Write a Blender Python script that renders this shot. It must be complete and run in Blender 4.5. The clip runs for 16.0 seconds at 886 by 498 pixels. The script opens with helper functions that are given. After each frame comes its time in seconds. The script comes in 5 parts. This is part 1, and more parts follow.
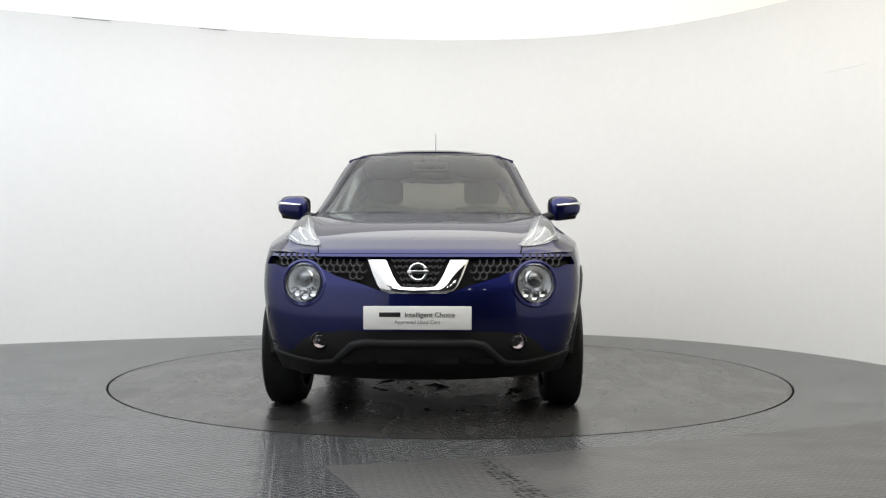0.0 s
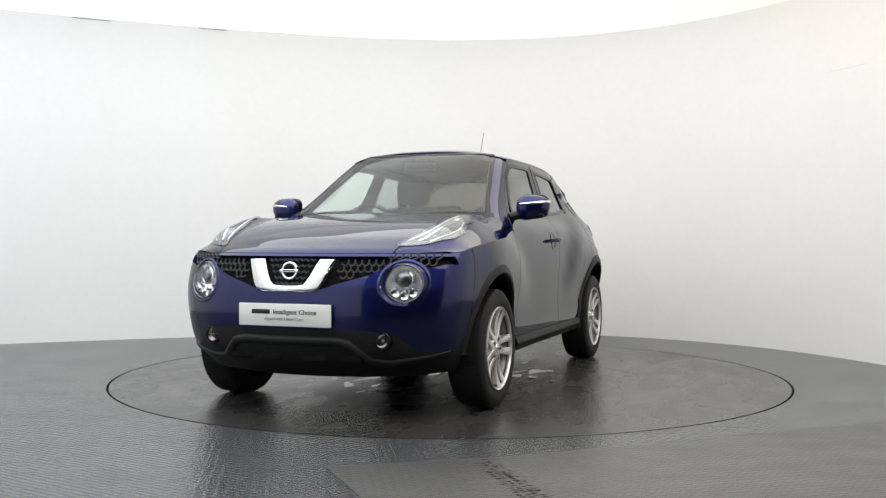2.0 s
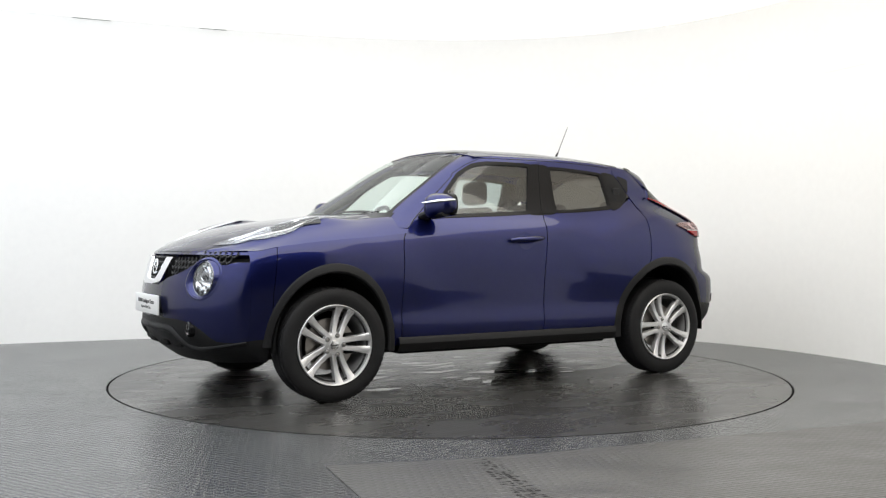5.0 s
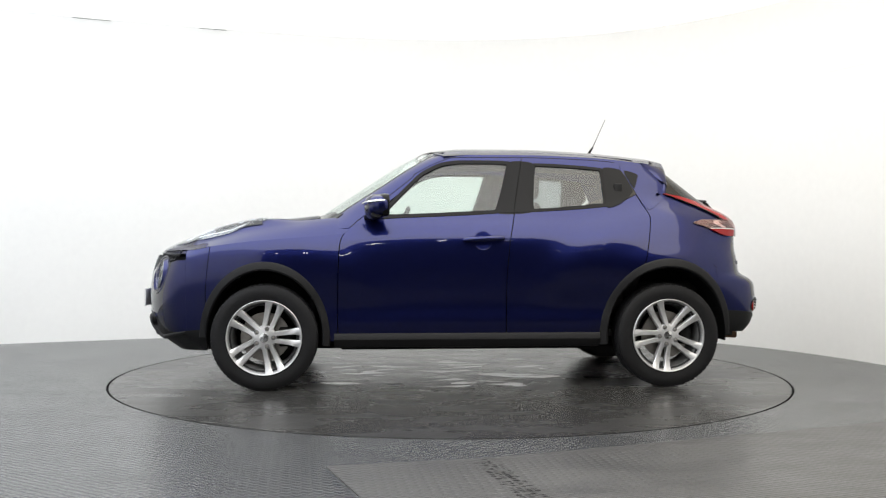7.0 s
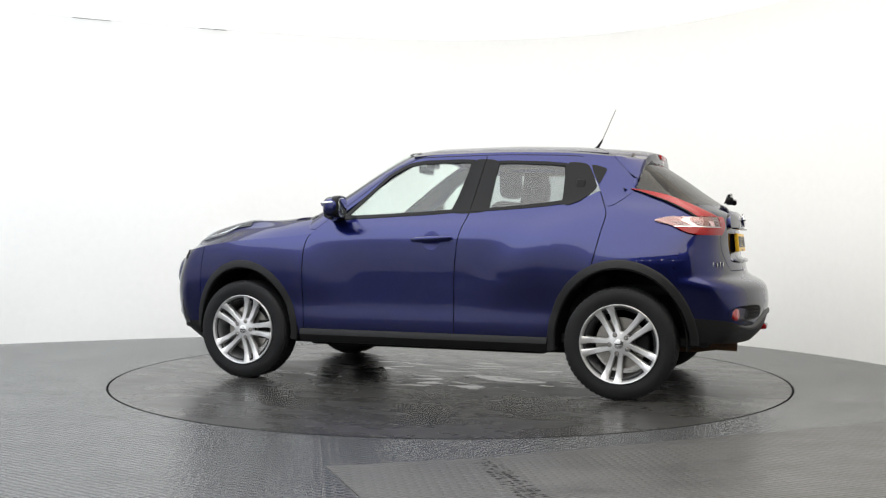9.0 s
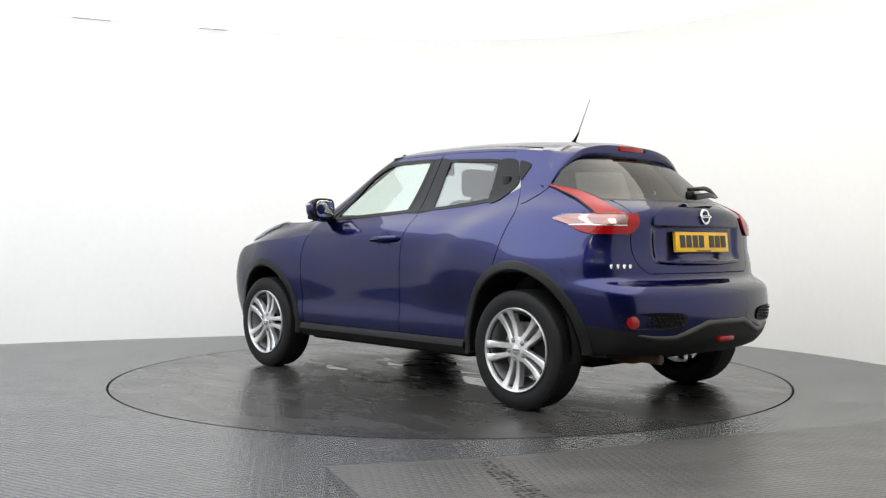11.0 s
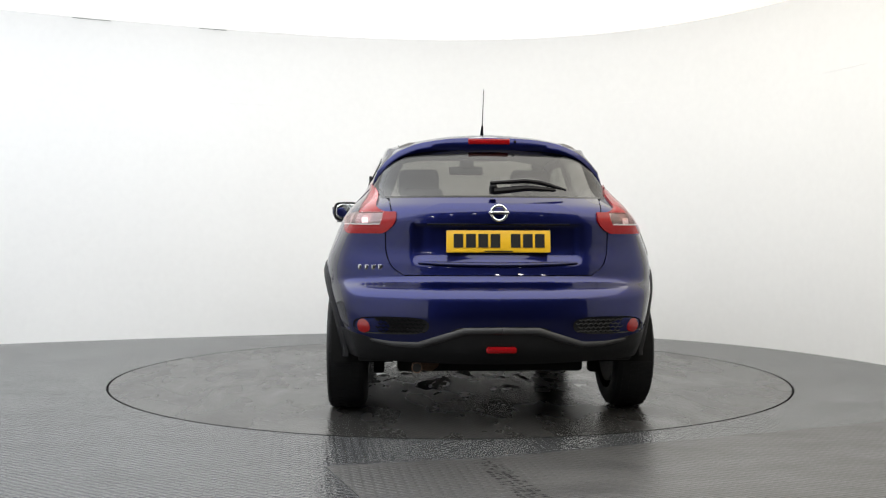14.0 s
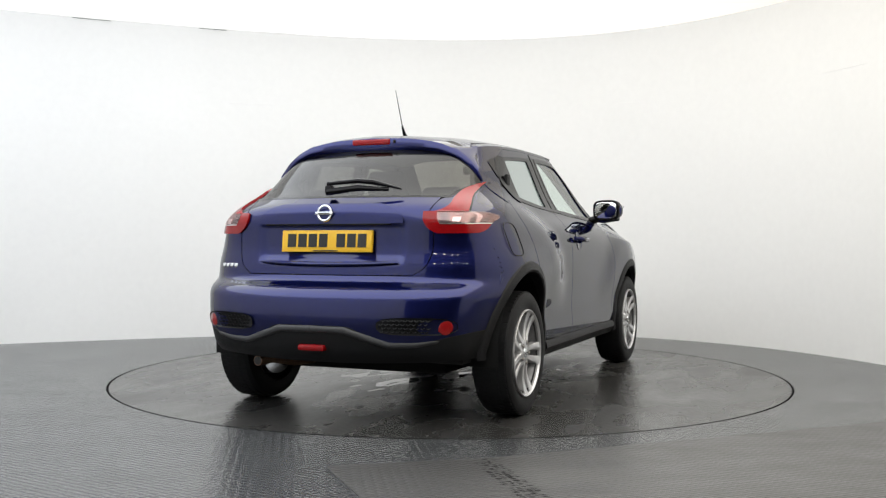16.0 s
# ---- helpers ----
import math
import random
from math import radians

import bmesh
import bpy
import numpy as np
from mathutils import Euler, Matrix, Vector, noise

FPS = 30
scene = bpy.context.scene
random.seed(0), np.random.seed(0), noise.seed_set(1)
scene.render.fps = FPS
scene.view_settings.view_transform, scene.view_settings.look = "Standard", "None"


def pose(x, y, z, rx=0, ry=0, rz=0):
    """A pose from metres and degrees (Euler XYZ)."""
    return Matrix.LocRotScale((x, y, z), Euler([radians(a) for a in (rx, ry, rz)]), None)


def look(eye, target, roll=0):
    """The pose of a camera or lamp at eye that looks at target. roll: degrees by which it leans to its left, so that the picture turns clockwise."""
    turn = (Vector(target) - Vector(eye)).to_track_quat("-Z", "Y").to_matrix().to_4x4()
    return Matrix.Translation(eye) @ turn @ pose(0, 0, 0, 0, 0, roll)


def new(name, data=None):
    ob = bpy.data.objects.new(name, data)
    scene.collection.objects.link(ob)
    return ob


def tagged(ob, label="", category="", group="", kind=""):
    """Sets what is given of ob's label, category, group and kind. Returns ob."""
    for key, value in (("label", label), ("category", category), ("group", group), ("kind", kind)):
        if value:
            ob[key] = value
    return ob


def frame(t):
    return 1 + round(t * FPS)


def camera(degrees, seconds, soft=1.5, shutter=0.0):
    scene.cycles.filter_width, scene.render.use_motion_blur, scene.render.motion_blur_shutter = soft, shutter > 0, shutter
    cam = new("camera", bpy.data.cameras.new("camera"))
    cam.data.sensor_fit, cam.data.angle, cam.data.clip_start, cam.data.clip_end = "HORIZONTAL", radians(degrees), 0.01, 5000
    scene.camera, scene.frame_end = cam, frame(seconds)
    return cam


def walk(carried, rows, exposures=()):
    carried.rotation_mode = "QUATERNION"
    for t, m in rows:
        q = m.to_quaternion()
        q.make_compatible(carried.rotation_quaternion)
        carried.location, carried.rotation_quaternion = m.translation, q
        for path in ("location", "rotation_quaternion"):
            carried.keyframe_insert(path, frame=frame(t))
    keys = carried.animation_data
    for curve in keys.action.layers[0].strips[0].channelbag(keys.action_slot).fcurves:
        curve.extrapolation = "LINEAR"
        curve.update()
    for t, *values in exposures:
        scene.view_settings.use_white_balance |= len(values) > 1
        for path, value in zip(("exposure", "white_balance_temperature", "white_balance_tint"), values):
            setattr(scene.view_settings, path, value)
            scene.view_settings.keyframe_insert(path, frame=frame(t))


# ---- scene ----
cam = camera(49.33, 16.0, soft=1.25)
EYE = (0.0, -6.724, 0.908)
VIEW = look(EYE, (-0.0485, 0.2753, 0.8664), 0.12)
walk(cam, [(0.0, VIEW), (16.0, VIEW)],
     exposures=[(0.0, -0.25), (1.5, -0.24), (3.5, -0.16), (4.2, -0.08), (6.5, 0.0), (9.0, 0.0), (11.5, 0.0), (12.5, -0.04), (14.0, -0.14), (16.0, -0.18)])

# ---- light ----
world = bpy.data.worlds.new("world")
scene.world = world
world.use_nodes = True
world.node_tree.nodes["Background"].inputs[0].default_value = (0.8, 0.85, 1.0, 1)
world.node_tree.nodes["Background"].inputs[1].default_value = 0.02
CEILING_GLOW = 3.3

# ---- materials ----


def mat(name, color, rough=0.5, metal=0.0, coat=0.0, coat_rough=0.03, spec=0.5, var=0.12, scale=6.0, bump=0.0, bump_scale=60.0, rvar=0.08):
    """A principled surface with two scales of tone and gloss variation and a fine relief."""
    m = bpy.data.materials.new(name)
    m.use_nodes = True
    nt = m.node_tree
    b = nt.nodes["Principled BSDF"]
    b.inputs["Metallic"].default_value = metal
    b.inputs["Coat Weight"].default_value = coat
    b.inputs["Coat Roughness"].default_value = coat_rough
    b.inputs["Coat IOR"].default_value = 1.42
    b.inputs["Specular IOR Level"].default_value = spec
    co = nt.nodes.new("ShaderNodeTexCoord")
    n1 = nt.nodes.new("ShaderNodeTexNoise")
    n1.inputs["Scale"].default_value = scale
    n1.inputs["Detail"].default_value = 5
    n2 = nt.nodes.new("ShaderNodeTexNoise")
    n2.inputs["Scale"].default_value = scale * 14
    n2.inputs["Detail"].default_value = 3
    for n in (n1, n2):
        nt.links.new(co.outputs["Object"], n.inputs["Vector"])
    add = nt.nodes.new("ShaderNodeMath")
    add.operation = "ADD"
    nt.links.new(n1.outputs[0], add.inputs[0])
    nt.links.new(n2.outputs[0], add.inputs[1])
    ramp = nt.nodes.new("ShaderNodeMapRange")
    ramp.inputs[1].default_value, ramp.inputs[2].default_value = 0.6, 1.4
    ramp.inputs[3].default_value, ramp.inputs[4].default_value = 1 - var, 1 + var
    nt.links.new(add.outputs[0], ramp.inputs[0])
    mul = nt.nodes.new("ShaderNodeVectorMath")
    mul.operation = "SCALE"
    mul.inputs[0].default_value = color[:3]
    nt.links.new(ramp.outputs[0], mul.inputs["Scale"])
    nt.links.new(mul.outputs[0], b.inputs["Base Color"])
    rr = nt.nodes.new("ShaderNodeMapRange")
    rr.inputs[1].default_value, rr.inputs[2].default_value = 0.3, 0.7
    rr.inputs[3].default_value, rr.inputs[4].default_value = max(0.0, rough - rvar * rough), min(1.0, rough + rvar * rough)
    nt.links.new(n1.outputs[0], rr.inputs[0])
    nt.links.new(rr.outputs[0], b.inputs["Roughness"])
    if bump:
        n3 = nt.nodes.new("ShaderNodeTexNoise")
        n3.inputs["Scale"].default_value = bump_scale
        nt.links.new(co.outputs["Object"], n3.inputs["Vector"])
        bp = nt.nodes.new("ShaderNodeBump")
        bp.inputs["Strength"].default_value = bump
        bp.inputs["Distance"].default_value = 0.002
        nt.links.new(n3.outputs[0], bp.inputs["Height"])
        nt.links.new(bp.outputs[0], b.inputs["Normal"])
    return m


def glow(name, color, strength):
    m = bpy.data.materials.new(name)
    m.use_nodes = True
    nt = m.node_tree
    nt.nodes.clear()
    e = nt.nodes.new("ShaderNodeEmission")
    e.inputs[0].default_value = (*color, 1)
    e.inputs[1].default_value = strength
    o = nt.nodes.new("ShaderNodeOutputMaterial")
    nt.links.new(e.outputs[0], o.inputs[0])
    return m


def shade_across(m, cool, warm, lo, hi):
    """Lets a glow run from a cool white on one side of the room to a warm one on the other."""
    nt = m.node_tree
    g = nt.nodes.new("ShaderNodeNewGeometry")
    s = nt.nodes.new("ShaderNodeSeparateXYZ")
    nt.links.new(g.outputs["Position"], s.inputs[0])
    r = nt.nodes.new("ShaderNodeMapRange")
    r.inputs[1].default_value, r.inputs[2].default_value = lo, hi
    nt.links.new(s.outputs[0], r.inputs[0])
    mx = nt.nodes.new("ShaderNodeMix")
    mx.data_type = "RGBA"
    nt.links.new(r.outputs[0], mx.inputs[0])
    mx.inputs[6].default_value = (*cool, 1)
    mx.inputs[7].default_value = (*warm, 1)
    e = next(n for n in nt.nodes if n.bl_idname == "ShaderNodeEmission")
    nt.links.new(mx.outputs[2], e.inputs[0])


def clear(name, color, rough=0.0, amount=1.0):
    """A thin pane: tinted see-through with real surface gloss."""
    m = bpy.data.materials.new(name)
    m.use_nodes = True
    nt = m.node_tree
    nt.nodes.clear()
    t = nt.nodes.new("ShaderNodeBsdfTransparent")
    t.inputs[0].default_value = (*color, 1)
    g = nt.nodes.new("ShaderNodeBsdfGlossy")
    g.inputs["Roughness"].default_value = rough
    g.inputs[0].default_value = (1, 1, 1, 1)
    f = nt.nodes.new("ShaderNodeLayerWeight")
    f.inputs[0].default_value = 0.5
    w = nt.nodes.new("ShaderNodeMath")
    w.operation = "POWER"
    w.inputs[1].default_value = 4.5
    nt.links.new(f.outputs["Facing"], w.inputs[0])
    k = nt.nodes.new("ShaderNodeMath")
    k.operation = "MULTIPLY_ADD"
    k.inputs[1].default_value = 0.92 * amount
    k.inputs[2].default_value = 0.08 * amount
    nt.links.new(w.outputs[0], k.inputs[0])
    mix = nt.nodes.new("ShaderNodeMixShader")
    o = nt.nodes.new("ShaderNodeOutputMaterial")
    nt.links.new(k.outputs[0], mix.inputs[0])
    nt.links.new(t.outputs[0], mix.inputs[1])
    nt.links.new(g.outputs[0], mix.inputs[2])
    nt.links.new(mix.outputs[0], o.inputs[0])
    return m


def floor_material(name, tone, rough, relief, wet=0.0):
    """Grey tread plate: rows of short raised bars, smears, scuffs, worn gloss."""
    m = bpy.data.materials.new(name)
    m.use_nodes = True
    nt = m.node_tree
    L = nt.links.new
    b = nt.nodes["Principled BSDF"]
    co = nt.nodes.new("ShaderNodeTexCoord")
    rot = nt.nodes.new("ShaderNodeMapping")
    rot.inputs["Rotation"].default_value = (0, 0, radians(32))
    L(co.outputs["Object"], rot.inputs[0])
    br = nt.nodes.new("ShaderNodeTexBrick")
    br.inputs["Scale"].default_value = 1.0
    br.inputs["Brick Width"].default_value = 0.052
    br.inputs["Row Height"].default_value = 0.03
    br.inputs["Mortar Size"].default_value = 0.010
    br.inputs["Mortar Smooth"].default_value = 0.6
    L(rot.outputs[0], br.inputs[0])
    n1 = nt.nodes.new("ShaderNodeTexNoise")
    n1.inputs["Scale"].default_value, n1.inputs["Detail"].default_value = 1.3, 8
    n2 = nt.nodes.new("ShaderNodeTexNoise")
    n2.inputs["Scale"].default_value, n2.inputs["Detail"].default_value = 45, 4
    st = nt.nodes.new("ShaderNodeMapping")
    st.inputs["Scale"].default_value = (1.0, 2.6, 1)
    st.inputs["Rotation"].default_value = (0, 0, radians(12))
    L(co.outputs["Object"], st.inputs[0])
    n3 = nt.nodes.new("ShaderNodeTexNoise")
    n3.inputs["Scale"].default_value, n3.inputs["Detail"].default_value = 2.2, 7
    L(st.outputs[0], n3.inputs[0])
    L(co.outputs["Object"], n1.inputs[0])
    L(co.outputs["Object"], n2.inputs[0])
    s1 = nt.nodes.new("ShaderNodeMath")
    s1.operation = "ADD"
    L(n1.outputs[0], s1.inputs[0])
    L(n3.outputs[0], s1.inputs[1])
    s2 = nt.nodes.new("ShaderNodeMath")
    s2.operation = "MULTIPLY_ADD"
    s2.inputs[1].default_value = 0.5
    L(n2.outputs[0], s2.inputs[0])
    L(s1.outputs[0], s2.inputs[2])
    cr = nt.nodes.new("ShaderNodeValToRGB")
    e = cr.color_ramp.elements
    e[0].position, e[1].position = 0.3, 0.85
    e[0].color = tuple(c * 0.72 for c in tone) + (1,)
    e[1].color = tuple(c * 1.25 for c in tone) + (1,)
    half = nt.nodes.new("ShaderNodeMath")
    half.operation = "MULTIPLY"
    half.inputs[1].default_value = 0.45
    L(s2.outputs[0], half.inputs[0])
    L(half.outputs[0], cr.inputs[0])
    L(cr.outputs[0], b.inputs["Base Color"])
    rr = nt.nodes.new("ShaderNodeMapRange")
    rr.inputs[1].default_value, rr.inputs[2].default_value = 0.7, 1.3
    rr.inputs[3].default_value, rr.inputs[4].default_value = rough * 0.75, rough * 1.25
    L(s1.outputs[0], rr.inputs[0])
    last = rr.outputs[0]
    bp = nt.nodes.new("ShaderNodeBump")
    bp.inputs["Strength"].default_value = relief
    bp.inputs["Distance"].default_value = 0.003
    inv = nt.nodes.new("ShaderNodeMath")
    inv.operation = "MULTIPLY_ADD"
    inv.inputs[1].default_value = -1.0
    L(br.outputs["Fac"], inv.inputs[0])
    L(n2.outputs[0], inv.inputs[2])
    height = inv.outputs[0]
    if wet:
        b.inputs["Specular IOR Level"].default_value = 0.45
        w = nt.nodes.new("ShaderNodeTexNoise")
        w.inputs["Scale"].default_value, w.inputs["Detail"].default_value = 2.6, 9
        w.inputs["Distortion"].default_value = 0.8
        L(st.outputs[0], w.inputs[0])
        ln = nt.nodes.new("ShaderNodeVectorMath")
        ln.operation = "LENGTH"
        L(co.outputs["Object"], ln.inputs[0])
        near = nt.nodes.new("ShaderNodeMapRange")
        near.inputs[1].default_value, near.inputs[2].default_value = 0.5, 1.9
        near.inputs[3].default_value, near.inputs[4].default_value = 0.10, -0.18
        L(ln.outputs["Value"], near.inputs[0])
        ad = nt.nodes.new("ShaderNodeMath")
        ad.operation = "ADD"
        L(w.outputs[0], ad.inputs[0])
        L(near.outputs[0], ad.inputs[1])
        pud = nt.nodes.new("ShaderNodeMapRange")
        pud.inputs[1].default_value, pud.inputs[2].default_value = 0.645, 0.665
        L(ad.outputs[0], pud.inputs[0])
        mx = nt.nodes.new("ShaderNodeMix")
        L(pud.outputs[0], mx.inputs[0])
        L(last, mx.inputs[2])
        mx.inputs[3].default_value = 0.03
        last = mx.outputs[0]
        hm = nt.nodes.new("ShaderNodeMix")
        L(pud.outputs[0], hm.inputs[0])
        L(height, hm.inputs[2])
        hm.inputs[3].default_value = 0.4
        height = hm.outputs[0]
    L(last, b.inputs["Roughness"])
    L(height, bp.inputs["Height"])
    L(bp.outputs[0], b.inputs["Normal"])
    return m


PAINT = mat("blue_metallic_paint", (0.0102, 0.0140, 0.086), 0.32, 0.9, 1.0, 0.012, spec=0.0, var=0.06, scale=40, bump=0.012, bump_scale=900)
PAINT.node_tree.nodes["Principled BSDF"].inputs["Specular Tint"].default_value = (0.04, 0.04, 0.10, 1)
PAINT.node_tree.nodes["Principled BSDF"].inputs["Coat IOR"].default_value = 1.45
PLASTIC = mat("black_textured_plastic", (0.013, 0.013, 0.014), 0.5, spec=0.18, bump=0.35, bump_scale=500)
LATTICE = mat("grille_plastic", (0.024, 0.024, 0.026), 0.38, spec=0.32, bump=0.2, bump_scale=500)
GREYPLASTIC = mat("dark_grey_plastic", (0.04, 0.04, 0.042), 0.45, spec=0.4, bump=0.3, bump_scale=500)
BLACK = mat("gloss_black_trim", (0.005, 0.005, 0.006), 0.16, spec=0.16, var=0.05)
DARK = mat("dark_underbody", (0.010, 0.010, 0.010), 0.8, spec=0.1, var=0.3, scale=12)
RUBBER = mat("tyre_rubber", (0.011, 0.011, 0.012), 0.6, spec=0.22, bump=0.4, bump_scale=160, var=0.25)
ALLOY = mat("silver_alloy", (0.66, 0.66, 0.67), 0.36, 0.7, var=0.08, scale=30)
# the silver alloy with the shade of barrel and nut pockets in its colour
ALLOYSHADED = mat("shaded_alloy_barrel", (0.24, 0.24, 0.245), 0.5, 0.6, var=0.2)
CHROME = mat("chrome", (0.82, 0.83, 0.85), 0.06, 1.0, var=0.03)
SATIN = mat("satin_chrome", (0.78, 0.79, 0.80), 0.2, 1.0, var=0.04)
STEEL = mat("brake_steel", (0.33, 0.31, 0.29), 0.35, 0.9, var=0.25, scale=30)
RUST = mat("rusty_pipe", (0.16, 0.09, 0.055), 0.7, 0.4, var=0.4, scale=25)
WHITE = mat("white_plate", (0.72, 0.72, 0.71), 0.3, var=0.03)
YELLOW = mat("yellow_plate", (0.85, 0.50, 0.02), 0.35, var=0.05)
INK = mat("black_ink", (0.01, 0.01, 0.01), 0.4)
GREYINK = mat("grey_ink", (0.12, 0.12, 0.12), 0.4)
SEAT = mat("dark_seat_cloth", (0.018, 0.0175, 0.018), 0.85, bump=0.4, bump_scale=300)
CABIN = mat("cabin_plastic", (0.018, 0.018, 0.019), 0.6, bump=0.2, bump_scale=300)
LINING = mat("pale_headlining", (0.13, 0.125, 0.115), 0.9)

GLASS = clear("window_glass", (0.84, 0.90, 0.87), 0.0, 0.5)
TINT = clear("privacy_glass", (0.15, 0.137, 0.12), 0.0, 0.55)
SIDEGLASS = clear("rear_door_glass", (0.50, 0.55, 0.55), 0.0, 0.95)
DOORGLASS = clear("front_door_glass", (0.78, 0.87, 0.83), 0.0, 0.95)
TAILGLASS = clear("tail_lamp_glass", (0.88, 0.74, 0.73), 0.0, 0.5)
LENS = clear("lamp_lens", (0.90, 0.91, 0.92), 0.0, 0.45)
REDLENS = mat("red_lens", (0.25, 0.004, 0.006), 0.10, 0.0, 0.12, 0.0, spec=0.32, var=0.15, scale=40)
REDDARK = mat("red_reflector", (0.26, 0.004, 0.005), 0.2, 0.0, 1.0, 0.0, var=0.2, scale=200)
REFLECTOR = mat("lamp_reflector", (0.80, 0.81, 0.83), 0.2, 0.75, var=0.1, scale=80)
TRAY = mat("lamp_tray", (0.20, 0.205, 0.215), 0.22, 0.9, var=0.35, scale=30)
TAILTRAY = mat("tail_lamp_tray", (0.30, 0.25, 0.25), 0.25, 0.9, var=0.5, scale=45)
MIRROR = mat("mirror_glass", (0.85, 0.87, 0.88), 0.01, 1.0, var=0.0)
WALL = mat("white_studio_wall", (0.84, 0.84, 0.83), 0.55, var=0.02, scale=1.2, bump=0.05, bump_scale=25)
WALLDARK = mat("dark_grey_wall", (0.05, 0.05, 0.05), 0.8)
FLOORA = floor_material("tread_plate_floor", (0.047, 0.049, 0.051), 0.20, 1.0)
FLOORB = floor_material("worn_tread_plate", (0.054, 0.053, 0.0515), 0.36, 0.6)
DISC = floor_material("turntable_plate", (0.034, 0.0332, 0.0318), 0.27, 0.12, wet=1.0)
CEIL = glow("lit_ceiling_sheet", (1.0, 0.99, 0.965), CEILING_GLOW)
# the cove is no lamp: its lit look is emission put into the material
COVE = glow("glowing_cove_skin", (1.0, 0.975, 0.93), 1.32)
shade_across(CEIL, (0.94, 0.99, 1.055), (1.03, 0.965, 0.84), -3.5, 3.5)
shade_across(COVE, (1.0, 1.0, 0.985), (0.98, 0.86, 0.68), 1.2, 4.6)
LED = glow("led_lamp", (1.0, 0.97, 0.92), 60.0)

# ---- helpers for meshes ----


def finish(name, bm, material, parent=None, label="", smooth=True, angle=35):
    me = bpy.data.meshes.new(name)
    bmesh.ops.remove_doubles(bm, verts=bm.verts, dist=1e-5)
    bm.normal_update()
    if smooth:
        for f in bm.faces:
            f.smooth = True
        for e in bm.edges:
            if len(e.link_faces) == 2 and e.calc_face_angle(0) > radians(angle):
                e.smooth = False
    bm.to_mesh(me)
    bm.free()
    if not isinstance(material, (list, tuple)):
        material = [material]
    for m in material:
        me.materials.append(m)
    ob = new(name, me)
    if parent:
        ob.parent = parent
    if label:
        tagged(ob, label)
    return ob


def part(name, bm, material, parent, label=""):
    return finish(name, bm, material, parent, label)


def box(x0, x1, y0, y1, z0, z1, bevel=0.0, bm=None, seg=2):
    bm = bm or bmesh.new()
    vs = bmesh.ops.create_cube(bm, size=1.0)["verts"]
    for v in vs:
        v.co = Vector(((x0 + x1) / 2 + v.co.x * (x1 - x0), (y0 + y1) / 2 + v.co.y * (y1 - y0), (z0 + z1) / 2 + v.co.z * (z1 - z0)))
    if bevel:
        es = list({e for v in vs for e in v.link_edges})
        bmesh.ops.bevel(bm, geom=es, offset=bevel, segments=seg, affect="EDGES", profile=0.5)
    return bm


def lathe(profile, n=48, axis="y", centre=(0, 0, 0), bm=None):
    """Turns (radius, along) rows about an axis."""
    bm = bm or bmesh.new()
    rings = []
    for r, h in profile:
        ring = []
        for i in range(n):
            a = 2 * math.pi * i / n
            c, s = r * math.cos(a), r * math.sin(a)
            p = {"y": (c, h, s), "z": (c, s, h), "x": (h, c, s)}[axis]
            ring.append(bm.verts.new(Vector(p) + Vector(centre)))
        rings.append(ring)
    for a, b in zip(rings, rings[1:]):
        for i in range(n):
            j = (i + 1) % n
            bm.faces.new((a[i], a[j], b[j], b[i]))
    bmesh.ops.recalc_face_normals(bm, faces=bm.faces)
    return bm


def tube(points, r, n=10, bm=None, flat=1.0):
    """A round bar along points; r may be a list."""
    bm = bm or bmesh.new()
    pts = [Vector(p) for p in points]
    rings = []
    for i, p in enumerate(pts):
        d = (pts[min(i + 1, len(pts) - 1)] - pts[max(i - 1, 0)]).normalized()
        ref = Vector((0, 0, 1)) if abs(d.z) < 0.9 else Vector((1, 0, 0))
        a = d.cross(ref).normalized()
        b = d.cross(a)
        rad = float(r[i] if isinstance(r, (list, tuple)) else r)
        rings.append([bm.verts.new(p + rad * (math.cos(2 * math.pi * k / n) * a + flat * math.sin(2 * math.pi * k / n) * b)) for k in range(n)])
    for a, b in zip(rings, rings[1:]):
        for i in range(n):
            bm.faces.new((a[i], a[(i + 1) % n], b[(i + 1) % n], b[i]))
    bm.faces.new(rings[0])
    bm.faces.new(rings[-1])
    bmesh.ops.recalc_face_normals(bm, faces=bm.faces)
    return bm


# ---- the studio ----
HEIGHT = 2.98
WALL_R = (5.3546, -0.5966, -0.3446, 0.0526, -0.3477, -0.5766, -0.1527)
CENTRE = Vector((-0.3, -2.0))


def wall_radius(a):
    """Plan of the curved wall: distance from CENTRE towards the angle a."""
    return WALL_R[0] + WALL_R[1] * math.cos(a) + WALL_R[2] * math.sin(a) + WALL_R[3] * math.cos(2 * a) + WALL_R[4] * math.sin(2 * a) + WALL_R[5] * math.cos(3 * a) + WALL_R[6] * math.sin(3 * a)


def wall_point(a, out=0.0):
    r = wall_radius(a) + out
    return CENTRE + Vector((r * math.cos(a), r * math.sin(a)))


